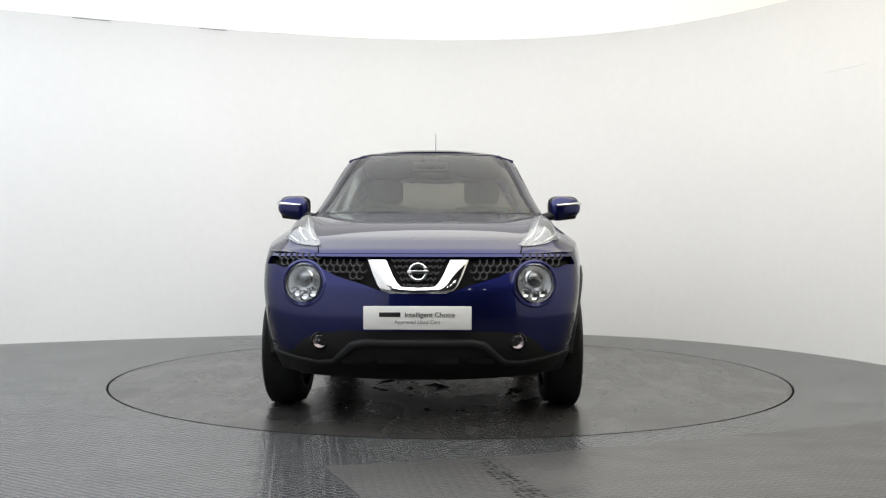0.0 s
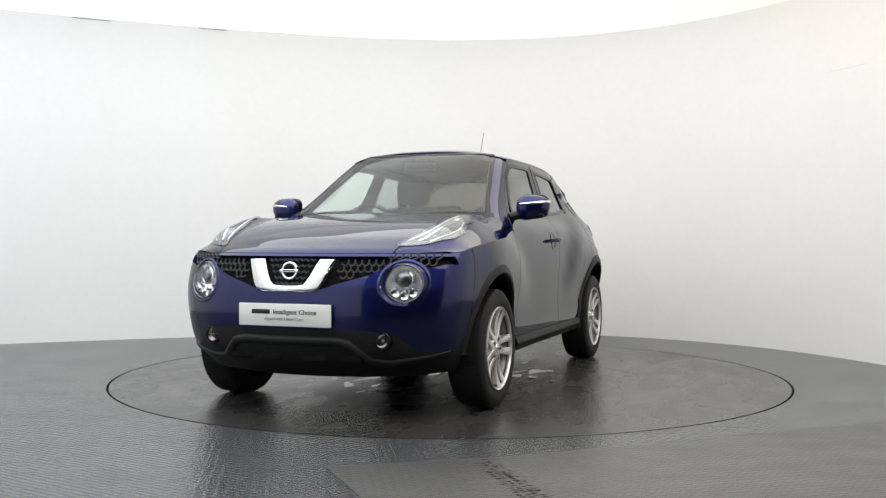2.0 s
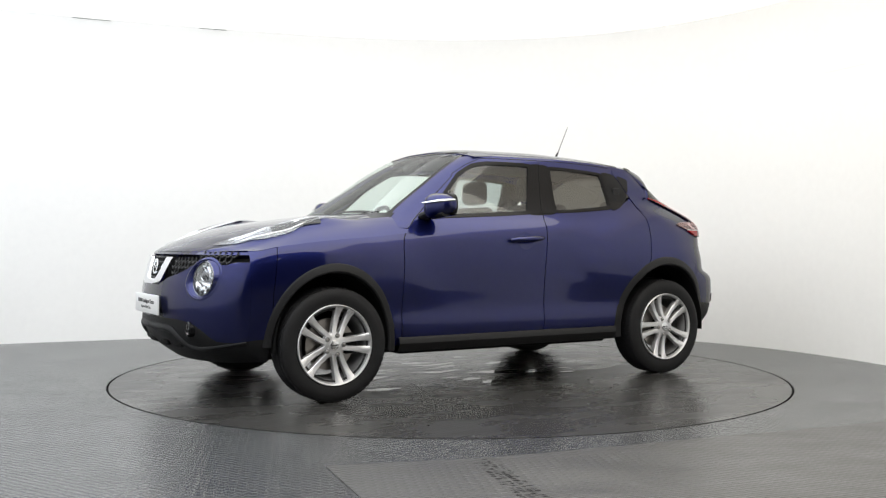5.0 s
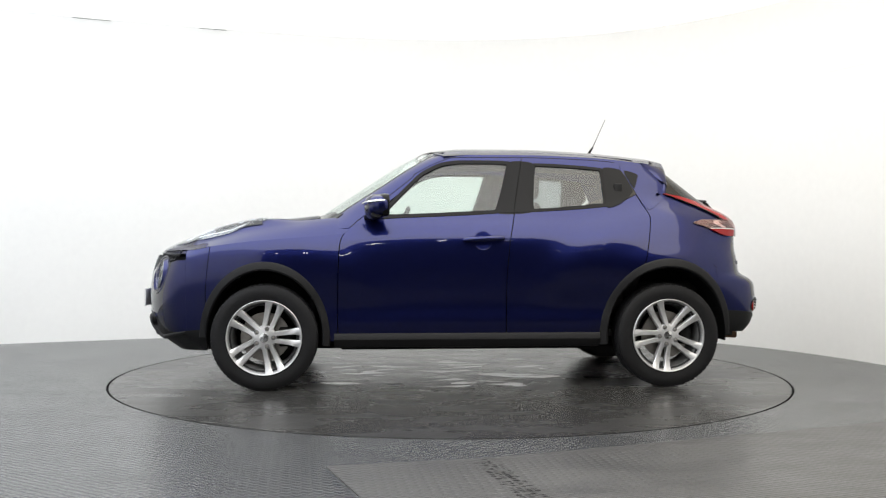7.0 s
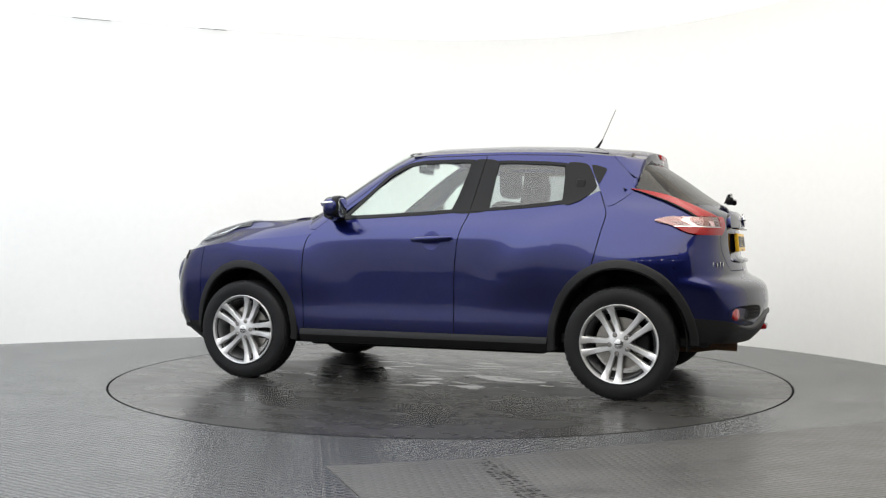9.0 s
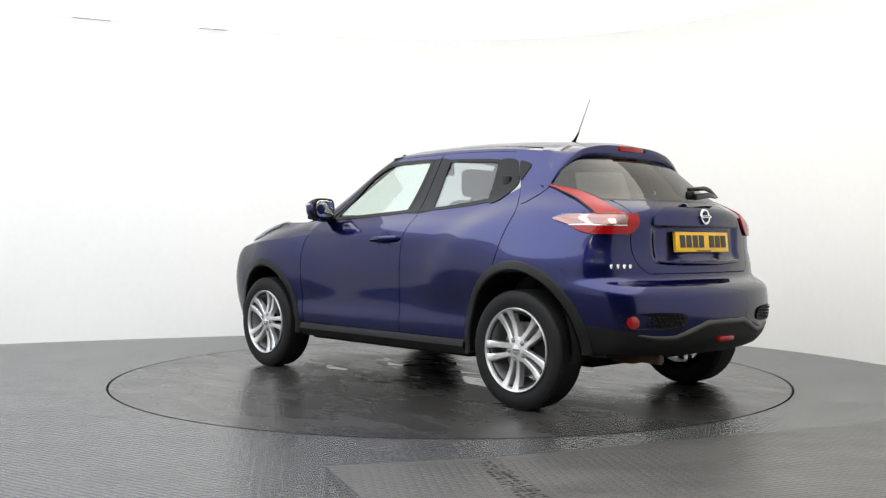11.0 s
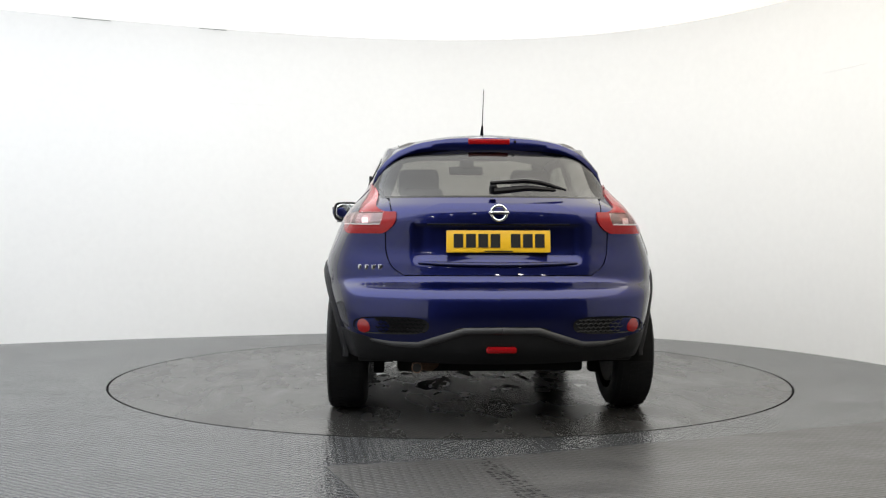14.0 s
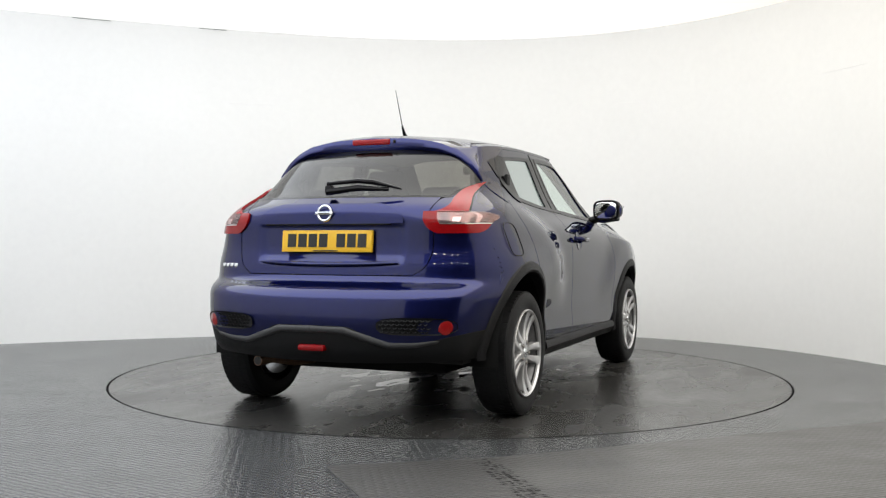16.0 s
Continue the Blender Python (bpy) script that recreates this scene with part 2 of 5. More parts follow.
def wall_piece(name, a0, a1, n=96, thick=0.12, material=None):
    bm = bmesh.new()
    rows = []
    for i in range(n + 1):
        a = a0 + (a1 - a0) * i / n
        p, q = wall_point(a), wall_point(a, thick)
        rows.append([bm.verts.new((p.x, p.y, 0)), bm.verts.new((p.x, p.y, HEIGHT)), bm.verts.new((q.x, q.y, HEIGHT)), bm.verts.new((q.x, q.y, 0))])
    for a, b in zip(rows, rows[1:]):
        for k in range(4):
            bm.faces.new((a[k], a[(k + 1) % 4], b[(k + 1) % 4], b[k]))
    bm.faces.new(rows[0])
    bm.faces.new(rows[-1])
    bmesh.ops.recalc_face_normals(bm, faces=bm.faces)
    return tagged(finish(name, bm, material or WALL), "smooth white curved studio wall with faint panel joints", "wall", kind="structure")


GAP, GAP_LEFT = 0.86, 0.26
SHEET_INSET = 0.9


def build_studio():
    a_start, a_end = -math.pi / 2 + GAP, 3 * math.pi / 2 - GAP_LEFT
    wall_piece("wall_curved", a_start, a_end, 160)
    # faint horizontal panel joints on the wall
    for a0, a1, z in ((1.13, 1.19, 2.28), (0.66, 0.76, 2.30), (0.50, 0.60, 1.36), (0.30, 0.36, 2.52), (1.86, 1.95, 2.27)):
        bm = bmesh.new()
        ps = [wall_point(a0 + (a1 - a0) * i / 10, -0.001) for i in range(11)]
        tube([(p.x, p.y, z) for p in ps], 0.0025, 5, bm)
        tagged(finish("wall_joint", bm, WALL), "thin joint line between white wall panels", "trim", kind="structure")
    # ceiling: one lit sheet from wall to wall, open towards the bay
    n = 120

    def ring_at(bm, out, up):
        ring = [wall_point(a_start + (a_end - a_start) * i / n, out) for i in range(n + 1)]
        return [bm.verts.new((p.x, p.y, HEIGHT + up)) for p in ring]
    # cove round the sheet, glowing by itself in place of light falling on it
    bm = bmesh.new()
    rows = [ring_at(bm, out, up) for out, up in ((0.10, 0.003), (0.32, 0.06), (0.42, 0.18), (0.36, 0.32), (0.10, 0.40), (-SHEET_INSET, 0.42))]
    for r0, r1 in zip(rows, rows[1:]):
        for i in range(n):
            bm.faces.new((r0[i], r0[i + 1], r1[i + 1], r1[i]))
    bmesh.ops.recalc_face_normals(bm, faces=bm.faces)
    tagged(finish("ceiling_cove", bm, COVE), "white cove skin round the ceiling with an added glow of its own", "ceiling", kind="structure")
    bm = bmesh.new()
    bm.faces.new(ring_at(bm, -SHEET_INSET + 0.02, 0.415))
    bmesh.ops.recalc_face_normals(bm, faces=bm.faces)
    tagged(finish("ceiling", bm, CEIL, smooth=False), "glowing white stretched ceiling sheet over the studio", "ceiling", kind="structure")
    # short dark gaps where sheet and wall meet
    for a0, a1 in ((2.164, 2.228), (1.955, 2.005)):
        ps = [wall_point(a0 + (a1 - a0) * i / 8, -0.008) for i in range(9)]
        bm = tube([(p.x, p.y, HEIGHT - 0.012) for p in ps], 0.0022, 6)
        tagged(finish("ceiling_gap", bm, GREYPLASTIC), "short dark gap under the ceiling's rim", "trim", kind="structure")
    # the dark bay behind the camera
    p, q = wall_point(a_start), wall_point(a_end)
    for name, args in (("wall_bay_left", (q.x - 0.25, q.x - 0.10, -11.2, q.y - 0.02)), ("wall_bay_right", (p.x + 0.10, p.x + 0.25, -11.2, p.y + 0.02)), ("wall_bay_back", (q.x - 0.25, p.x + 0.25, -11.35, -11.2))):
        tagged(finish(name, box(*args, 0, HEIGHT + 0.425), WALLDARK, smooth=False), "dark grey wall of the bay behind the studio", "wall", kind="structure")
    tagged(finish("ceiling_bay", box(q.x - 0.3, p.x + 0.3, -11.35, p.y + 0.3, HEIGHT + 0.43, HEIGHT + 0.5), WALLDARK, smooth=False), "dark ceiling of the bay behind the studio", "ceiling", kind="structure")
    for x in (-1.5, -0.7, 0.25, 1.25, 2.25, 3.3):
        lamp = finish("bay_lamp", lathe([(0.0, 0.05), (0.115, 0.05), (0.125, 0.0), (0.11, -0.012), (0.105, 0.0)], 24, "z", (x, -7.9, HEIGHT + 0.38)), SATIN)
        tagged(lamp, "small round spotlight in the dark bay ceiling", "lamp", "bay spotlights")
        part("lamp_disc", lathe([(0.0, -0.004), (0.105, -0.002)], 24, "z", (x, -7.9, HEIGHT + 0.38)), LED, lamp)
    # floor sheet with a round hole for the turntable
    bm = bmesh.new()
    n = 160
    R0 = TABLE_R + 0.011
    a = [bm.verts.new((R0 * math.cos(2 * math.pi * i / n), R0 * math.sin(2 * math.pi * i / n), 0)) for i in range(n)]
    b = [bm.verts.new((14 * math.cos(2 * math.pi * i / n), 14 * math.sin(2 * math.pi * i / n), 0)) for i in range(n)]
    for i in range(n):
        j = (i + 1) % n
        bm.faces.new((a[i], b[i], b[j], a[j]))
    bmesh.ops.recalc_face_normals(bm, faces=bm.faces)
    tagged(finish("floor", bm, FLOORA, angle=20), "glossy grey tread-plate studio floor with scuffs", "floor", kind="structure")
    seam = lathe([(0.0, -0.045), (TABLE_R + 0.02, -0.045), (TABLE_R + 0.02, -0.03), (TABLE_R + 0.012, -0.001), (TABLE_R + 0.012, -0.0005)], 160, "z")
    tagged(finish("turntable_pit", seam, DARK, angle=20), "dark round pit and joint round the turntable", "floor", kind="structure")


def build_floor_details():
    # a worn plate laid on the floor, with slightly raised edges
    bm = bmesh.new()
    corners = [(-0.50, -2.82), (0.175, -2.66), (2.95, -1.49), (4.3, -5.2), (0.32, -4.95)]
    vs = [bm.verts.new((x, y, 0.004)) for x, y in corners]
    lo = [bm.verts.new((x, y, 0.0)) for x, y in corners]
    bm.faces.new(vs)
    for i in range(5):
        bm.faces.new((vs[i], lo[i], lo[(i + 1) % 5], vs[(i + 1) % 5]))
    bmesh.ops.recalc_face_normals(bm, faces=bm.faces)
    tagged(finish("floor_plate", bm, FLOORB, smooth=False), "worn dull tread plate laid in the studio floor", "floor", kind="structure")
    # tyre mark: rows of small dark tread prints
    rng = random.Random(4)
    bm = bmesh.new()
    p, q = Vector((0.138, -2.70)), Vector((0.36, -3.48))
    d = (q - p).normalized()
    s = Vector((-d.y, d.x))
    for k in range(46):
        for r in range(4):
            if rng.random() < 0.22 + 0.2 * (r in (0, 3)):
                continue
            c = p.lerp(q, k / 45) + s * (-0.042 + 0.028 * r + rng.uniform(-0.004, 0.004)) + d * rng.uniform(-0.005, 0.005)
            w, h = rng.uniform(0.006, 0.012), rng.uniform(0.002, 0.006)
            e = d * h + s * h * 0.8
            f = s * w
            bm.faces.new([bm.verts.new((*(c + m), 0.0046)) for m in (-e - f, e - f, e + f, f - e)])
    bmesh.ops.recalc_face_normals(bm, faces=bm.faces)
    tagged(finish("tyre_mark", bm, DARK, smooth=False), "broken dark tyre mark on the floor plate", "tyre mark", kind="stuff")


def build_turntable():
    bm = lathe([(0.0, 0.0), (TABLE_R - 0.004, 0.0), (TABLE_R - 0.001, -0.003), (TABLE_R - 0.001, -0.04)], 160, "z")
    top = finish("turntable", bm, DISC, angle=20)
    part("rim", lathe([(TABLE_R - 0.0035, 0.0005), (TABLE_R + 0.001, 0.0005), (TABLE_R + 0.003, -0.003), (TABLE_R + 0.003, -0.03)], 160, "z"), DARK, top)
    return tagged(top, "round grey steel turntable with wet patches and tyre dirt", "turntable")


TABLE_R = 2.2505

# ---- the car: x forward, y to its left, z up, origin on the ground between the axles ----
HUBX, HUBZ, TYRE_R = 1.265, 0.328, 0.328


def curve(xs, ys):
    """A smooth monotone curve through a few stations."""
    xs, ys = np.array(xs, float), np.array(ys, float)
    if xs[0] > xs[-1]:
        xs, ys = xs[::-1], ys[::-1]
    d = np.diff(ys) / np.diff(xs)
    m = np.zeros(len(xs))
    m[0], m[-1] = d[0], d[-1]
    for i in range(1, len(xs) - 1):
        m[i] = 0 if d[i - 1] * d[i] <= 0 else 2 * d[i - 1] * d[i] / (d[i - 1] + d[i])

    def at(x, *unused):
        x = min(max(x, xs[0]), xs[-1])
        i = min(max(int(np.searchsorted(xs, x)) - 1, 0), len(xs) - 2)
        h = xs[i + 1] - xs[i]
        t = (x - xs[i]) / h
        return float(ys[i] * (1 + 2 * t) * (1 - t) ** 2 + m[i] * h * t * (1 - t) ** 2 + ys[i + 1] * t * t * (3 - 2 * t) + m[i + 1] * h * t * t * (t - 1))
    return at


# half widths of the body, station by station along the car (rows go up the side)
STATIONS = (-1.75, -1.27, -0.85, -0.3, 0.3, 0.85, 1.27, 1.62)
LEVELS = (0.20, 0.35, 0.43, 0.50, 0.65, 0.80, 0.92, 1.00, 1.08, 1.20, 1.35, 1.48, 1.56)
COLUMNS = (
    curve(LEVELS, (0.68, 0.75, 0.772, 0.785, 0.795, 0.785, 0.760, 0.730, 0.69, 0.635, 0.562, 0.50, 0.44)),
    curve(LEVELS, (0.75, 0.835, 0.852, 0.862, 0.868, 0.856, 0.818, 0.786, 0.742, 0.672, 0.602, 0.540, 0.47)),
    curve(LEVELS, (0.77, 0.830, 0.838, 0.832, 0.842, 0.846, 0.832, 0.800, 0.746, 0.682, 0.618, 0.560, 0.49)),
    curve(LEVELS, (0.77, 0.828, 0.834, 0.826, 0.832, 0.838, 0.834, 0.808, 0.740, 0.677, 0.620, 0.570, 0.50)),
    curve(LEVELS, (0.77, 0.828, 0.834, 0.826, 0.832, 0.838, 0.833, 0.805, 0.738, 0.676, 0.620, 0.566, 0.49)),
    curve(LEVELS, (0.77, 0.832, 0.840, 0.836, 0.846, 0.846, 0.829, 0.792, 0.734, 0.669, 0.612, 0.555, 0.47)),
    curve(LEVELS, (0.75, 0.832, 0.848, 0.858, 0.868, 0.866, 0.840, 0.790, 0.718, 0.645, 0.58, 0.53, 0.45)),
    curve(LEVELS, (0.72, 0.790, 0.806, 0.818, 0.828, 0.818, 0.785, 0.735, 0.690, 0.63, 0.57, 0.52, 0.44)),
)


def soft(t):
    t = min(1.0, max(0.0, t))
    return t * t * (3 - 2 * t)


def blister(x, z):
    """The swollen wings round the wheels, which stand out from the doors."""
    if z < 0.45 or z > 1.30:
        return 0.0
    if x < 0:
        r = math.hypot(x + 1.265, z - 0.335)
        inside = soft((0.905 - r) / 0.15)
        near = soft((-0.25 - x) / 0.35) * soft((x + 2.00) / 0.35)
        up = soft((z - 0.45) / 0.35) * soft((1.26 - z) / 0.20)
        return 0.034 * inside * near * up
    r = math.hypot(x - 1.265, z - 0.335)
    inside = soft((0.77 - r) / 0.16)
    near = soft((x - 0.15) / 0.35) * soft((1.85 - x) / 0.3)
    up = soft((z - 0.45) / 0.35) * soft((1.22 - z) / 0.20)
    return 0.020 * inside * near * up


def flank_field():
    """Half widths on an even grid, eased so that the sheet metal flows without kinks."""
    gx, gz = np.arange(-2.2, 2.221, 0.02), np.arange(0.14, 1.641, 0.01)
    F = np.zeros((len(gx), len(gz)))
    for j, z in enumerate(gz):
        row = curve(STATIONS, [c(z) for c in COLUMNS])
        F[:, j] = [row(x) + blister(x, z) for x in gx]
    for axis, sigma in ((0, 2.6), (1, 1.7)):
        n = int(3 * sigma) + 1
        k = np.exp(-0.5 * (np.arange(-n, n + 1) / sigma) ** 2)
        k /= k.sum()
        pad = [(n, n) if a == axis else (0, 0) for a in (0, 1)]
        F = np.apply_along_axis(lambda v: np.convolve(v, k, "valid"), axis, np.pad(F, pad, "edge"))
    return F


FIELD = flank_field()


def side(x, z):
    """Half width of the body at x and height z."""
    u = min(max((x + 2.2) / 0.02, 0.0), FIELD.shape[0] - 1.001)
    v = min(max((z - 0.14) / 0.01, 0.0), FIELD.shape[1] - 1.001)
    i, j = int(u), int(v)
    u, v = u - i, v - j
    return float((FIELD[i, j] * (1 - u) + FIELD[i + 1, j] * u) * (1 - v) + (FIELD[i, j + 1] * (1 - u) + FIELD[i + 1, j + 1] * u) * v)


nose_x = curve((0.18, 0.24, 0.28, 0.33, 0.40, 0.47, 0.55, 0.66, 0.75, 0.83, 0.87, 1.0), (1.84, 1.93, 1.985, 2.04, 2.075, 2.088, 2.095, 2.085, 2.06, 2.03, 1.99, 1.93))
screen_x = curve((0.95, 1.04, 1.12, 1.265, 1.385, 1.48, 1.53, 1.56), (1.14, 1.02, 0.915, 0.695, 0.515, 0.35, 0.235, 0.12))
tail_x = curve((0.20, 0.30, 0.40, 0.55, 0.64, 0.685, 0.72, 0.80, 0.90, 1.00, 1.07, 1.14, 1.21, 1.35, 1.43, 1.56),
               (-1.80, -1.93, -2.015, -2.045, -2.035, -1.995, -1.92, -1.90, -1.88, -1.878, -1.872, -1.79, -1.69, -1.50, -1.38, -1.22))
tail_wrap = curve((0.20, 0.60, 0.80, 1.00, 1.10, 1.20, 1.35, 1.46, 1.56), (0.145, 0.145, 0.12, 0.12, 0.16, 0.22, 0.21, 0.15, 0.13))


def plan_at(k, upper):
    """Plan of one half of the body at height k * 5 mm, from the middle of the nose (or screen) to the middle of the tail."""
    z = k * 0.005
    pts = []
    if upper:
        x0 = screen_x(z)
        ya = side(x0 - 0.30, z)
        pts += [(x0, 0), (x0 - 0.012, 0.22), (x0 - 0.045, 0.41), (x0 - 0.10, ya - 0.115), (x0 - 0.165, ya - 0.048), (x0 - 0.255, ya - 0.010)]
        xf = x0 - 0.38
    else:
        x0 = nose_x(z)
        pts += [(x0, 0), (x0 - 0.014, 0.22), (x0 - 0.060, 0.42), (x0 - 0.135, 0.60), (x0 - 0.265, side(1.62, z) - 0.045), (1.64, side(1.62, z) - 0.002)]
        xf = 1.50
    xt, w = tail_x(z), tail_wrap(z)
    xr = xt + w + 0.33
    for i in range(22):
        x = xf + (xr - xf) * i / 21
        pts.append((x, side(x, z)))
    ys = side(xt + w + 0.12, z)
    k = 1.0 - 0.55 * min(1.0, max(0.0, (z - 1.15) / 0.15))
    pts += [(xt + w + 0.12, ys - 0.025 * k), (xt + w, min(0.69, ys - 0.075 * k)), (xt + w * 0.45, 0.48), (xt + w * 0.12, 0.25), (xt, 0)]
    P = np.array(pts)
    P = np.vstack([P[1] * (1, -1), P, P[-2] * (1, -1)])
    out = []
    for i in range(1, len(P) - 2):
        a, b, c, d = P[i - 1:i + 3]
        for t in np.linspace(0, 1, 12, endpoint=False):
            out.append(0.5 * (2 * b + (c - a) * t + (2 * a - 5 * b + 4 * c - d) * t * t + (3 * b - a - 3 * c + d) * t ** 3))
    out.append(P[-2])
    return np.array(out)


def eased_plans(upper):
    """All plans, eased along their length and from level to level, so that reflections run smoothly."""
    P = np.array([plan_at(k, upper) for k in range(K0, K1)])
    for axis, sigma in ((0, 2.2), (1, 4.0)):
        n = int(3 * sigma) + 1
        w = np.exp(-0.5 * (np.arange(-n, n + 1) / sigma) ** 2)
        w /= w.sum()
        if axis == 0:
            Q = np.pad(P, ((n, n), (0, 0), (0, 0)), "edge")
        else:
            flip = np.array((1.0, -1.0))
            Q = np.concatenate([P[:, n:0:-1] * flip, P, P[:, -2:-n - 2:-1] * flip], axis=1)
        P = np.apply_along_axis(lambda v: np.convolve(v, w, "valid"), axis, Q)
    return P


K0, K1 = 24, 336
PLANS = {u: eased_plans(u) for u in (False, True)}
STEPS = {u: np.arange(PLANS[u].shape[1]) / 12.0 for u in (False, True)}


def outline(z, upper=False):
    """Plan of one half of the body at height z."""
    k = min(max(math.floor(z / 0.005), K0), K1 - 2)
    f = z / 0.005 - k
    P = PLANS[upper]
    return STEPS[upper], P[k - K0] + (P[k - K0 + 1] - P[k - K0]) * f


def at(s, z, upper=False):
    ss, o = outline(z, upper)
    return float(np.interp(s, ss, o[:, 0])), float(np.interp(s, ss, o[:, 1]))


def s_of_x(x, z, upper=False):
    ss, o = outline(z, upper)
    return float(np.interp(-x, -o[:, 0], ss))


def s_of_y(y, z, upper=False, rear=False):
    ss, o = outline(z, upper)
    if rear:
        k = slice(-60, None)
        return float(np.interp(-y, -o[k, 1], ss[k]))
    k = slice(0, 58)
    return float(np.interp(y, o[k, 1], ss[k]))


S_END = (outline(0.5)[0][-1], outline(1.3, True)[0][-1])


def skin(name, s0, s1, lo, hi, nu, nv, material, parent, upper=False, lift=0.0, label="", depth=0.02, holes=(), both=True, flange=True):
    """A panel on the body's surface: from s0(z) to s1(z) along the plan, from lo(x, y) to hi(x, y) in height.
    holes: (y, z, radius) seen from the end; both: also its mirror image, as an object of its own; depth: how far its edges turn in."""
    obs = []
    grid = []
    for i in range(nu + 1):
        row = []
        u = i / nu
        for j in range(nv + 1):
            v = j / nv
            z = 0.7 if not upper else 1.25
            for _ in range(5):
                s = s0(z) + (s1(z) - s0(z)) * u
                x, y = at(s, z, upper)
                a, b = lo(x, y), hi(x, y)
                z = a + (b - a) * v
            s = s0(z) + (s1(z) - s0(z)) * u
            x, y = at(s, z, upper)
            row.append(Vector((x, y, z)))
        grid.append(row)
    for sign in ((1, -1) if both else (1,)):
        bm = bmesh.new()
        vs = [[bm.verts.new((p.x, p.y * sign, p.z)) for p in row] for row in grid]
        for i in range(nu):
            for j in range(nv):
                q = [vs[i][j], vs[i + 1][j], vs[i + 1][j + 1], vs[i][j + 1]]
                c = sum((w.co for w in q), Vector()) / 4
                if any((abs(c.y) - hy) ** 2 + (c.z - hz) ** 2 < r * r for hy, hz, r in holes):
                    continue
                if len({tuple(round(k, 5) for k in w.co) for w in q}) < 3:
                    continue
                try:
                    bm.faces.new(q if sign > 0 else q[::-1])
                except ValueError:
                    pass
        done_skin(bm, lift, depth if flange else 0)
        obs.append(part(name, bm, material, parent, label))
    return obs


def done_skin(bm, lift, depth):
    bmesh.ops.delete(bm, geom=[v for v in bm.verts if not v.link_faces], context="VERTS")
    bmesh.ops.remove_doubles(bm, verts=bm.verts, dist=0.0004)
    bm.normal_update()
    # normals point away from the car's middle
    f0 = sum(((f.calc_center_median() - Vector((0, 0, 0.6))).dot(f.normal) * f.calc_area() for f in bm.faces), 0.0)
    if f0 < 0:
        bmesh.ops.reverse_faces(bm, faces=bm.faces)
        bm.normal_update()
    if lift:
        offs = [(v, v.normal.copy()) for v in bm.verts]
        for v, n in offs:
            v.co += n * lift
    if depth:
        edges = [e for e in bm.edges if e.is_boundary]
        nrm = {v: v.normal.copy() for e in edges for v in e.verts}
        r = bmesh.ops.extrude_edge_only(bm, edges=edges)
        for v in [g for g in r["geom"] if isinstance(g, bmesh.types.BMVert)]:
            src = min((w.other_vert(v) for w in v.link_edges if w.other_vert(v) in nrm), key=lambda w: (w.co - v.co).length)
            v.co -= nrm[src] * depth
        bm.normal_update()


def rounded(poly, times=2):
    """Corners cut round."""
    pts = [Vector(p) for p in poly]
    for _ in range(times):
        out = []
        for i, p in enumerate(pts):
            q = pts[(i + 1) % len(pts)]
            d = min(0.25, 0.02 / max(1e-6, (q - p).length)) if _ == 0 else 0.25
            out += [p.lerp(q, d), p.lerp(q, 1 - d)]
        pts = out
    res = []
    for i, p in enumerate(pts):
        q = pts[(i + 1) % len(pts)]
        n = max(1, int((q - p).length / 0.03))
        res += [p.lerp(q, k / n) for k in range(n)]
    return res


def inset(pts, w):
    n = len(pts)
    area = sum(pts[i].x * pts[(i + 1) % n].y - pts[(i + 1) % n].x * pts[i].y for i in range(n))
    out = []
    for i in range(n):
        d = (pts[(i + 1) % n] - pts[i - 1]).normalized()
        nr = Vector((-d.y, d.x)) * (1 if area > 0 else -1)
        out.append(pts[i] + nr * w)
    return out


def flank_y(x, z):
    return at(s_of_x(x, z, True), z, True)[1]


def flank_patch(name, poly, material, parent, lift=0.0, inner=None, label="", depth=0.008, levels=7):
    """A plate on the car's flank inside an outline of (x, z); inner: only a frame of that width."""
    obs = []
    pts = rounded(poly)
    if inner:
        rings = [pts, inset(pts, inner * 0.5), inset(pts, inner)]
    else:
        c = sum(pts, Vector((0, 0))) / len(pts)
        rings = [[p.lerp(c, k / levels) for p in pts] for k in range(levels)] + [[c]]
    for sg in (1, -1):
        bm = bmesh.new()
        vr = [[bm.verts.new((p.x, sg * flank_y(p.x, p.y), p.y)) for p in r] for r in rings]
        n = len(pts)
        for a, b in zip(vr, vr[1:]):
            for i in range(n):
                j = (i + 1) % n
                bm.faces.new((a[i], a[j], b[j], b[i]) if len(b) > 1 else (a[i], a[j], b[0]))
        bmesh.ops.recalc_face_normals(bm, faces=bm.faces)
        bm.normal_update()
        if sum(f.normal.y * sg for f in bm.faces) < 0:
            bmesh.ops.reverse_faces(bm, faces=bm.faces)
        done_skin(bm, lift, depth)
        obs.append(part(name, bm, material, parent, label))
    return obs


def const(k):
    return lambda *a: k


def arch_shape(hx):
    """Width and height of an arch against its radius: taller than wide, wider behind."""
    return (0.875, 1.02) if hx > 0 else (0.955, 1.07)


def arch_point(hx, r, a):
    kx, kz = arch_shape(hx)
    return hx + kx * r * math.cos(a), HUBZ + kz * r * math.sin(a)


def arch(x, r):
    """Height of the wheel arch of radius r above x, or -1 outside."""
    for hx in (HUBX, -HUBX):
        w = arch_shape(hx)[0] * r
        if abs(x - hx) < w:
            return arch_point(hx, r, math.acos((x - hx) / w))[1]
    return -1.0


ARCH_OUT, ARCH_IN = 0.455, 0.402
SILL = 0.345


def over_arch(base, r=ARCH_OUT - 0.02):
    return lambda x, y: max(base, arch(x, r))


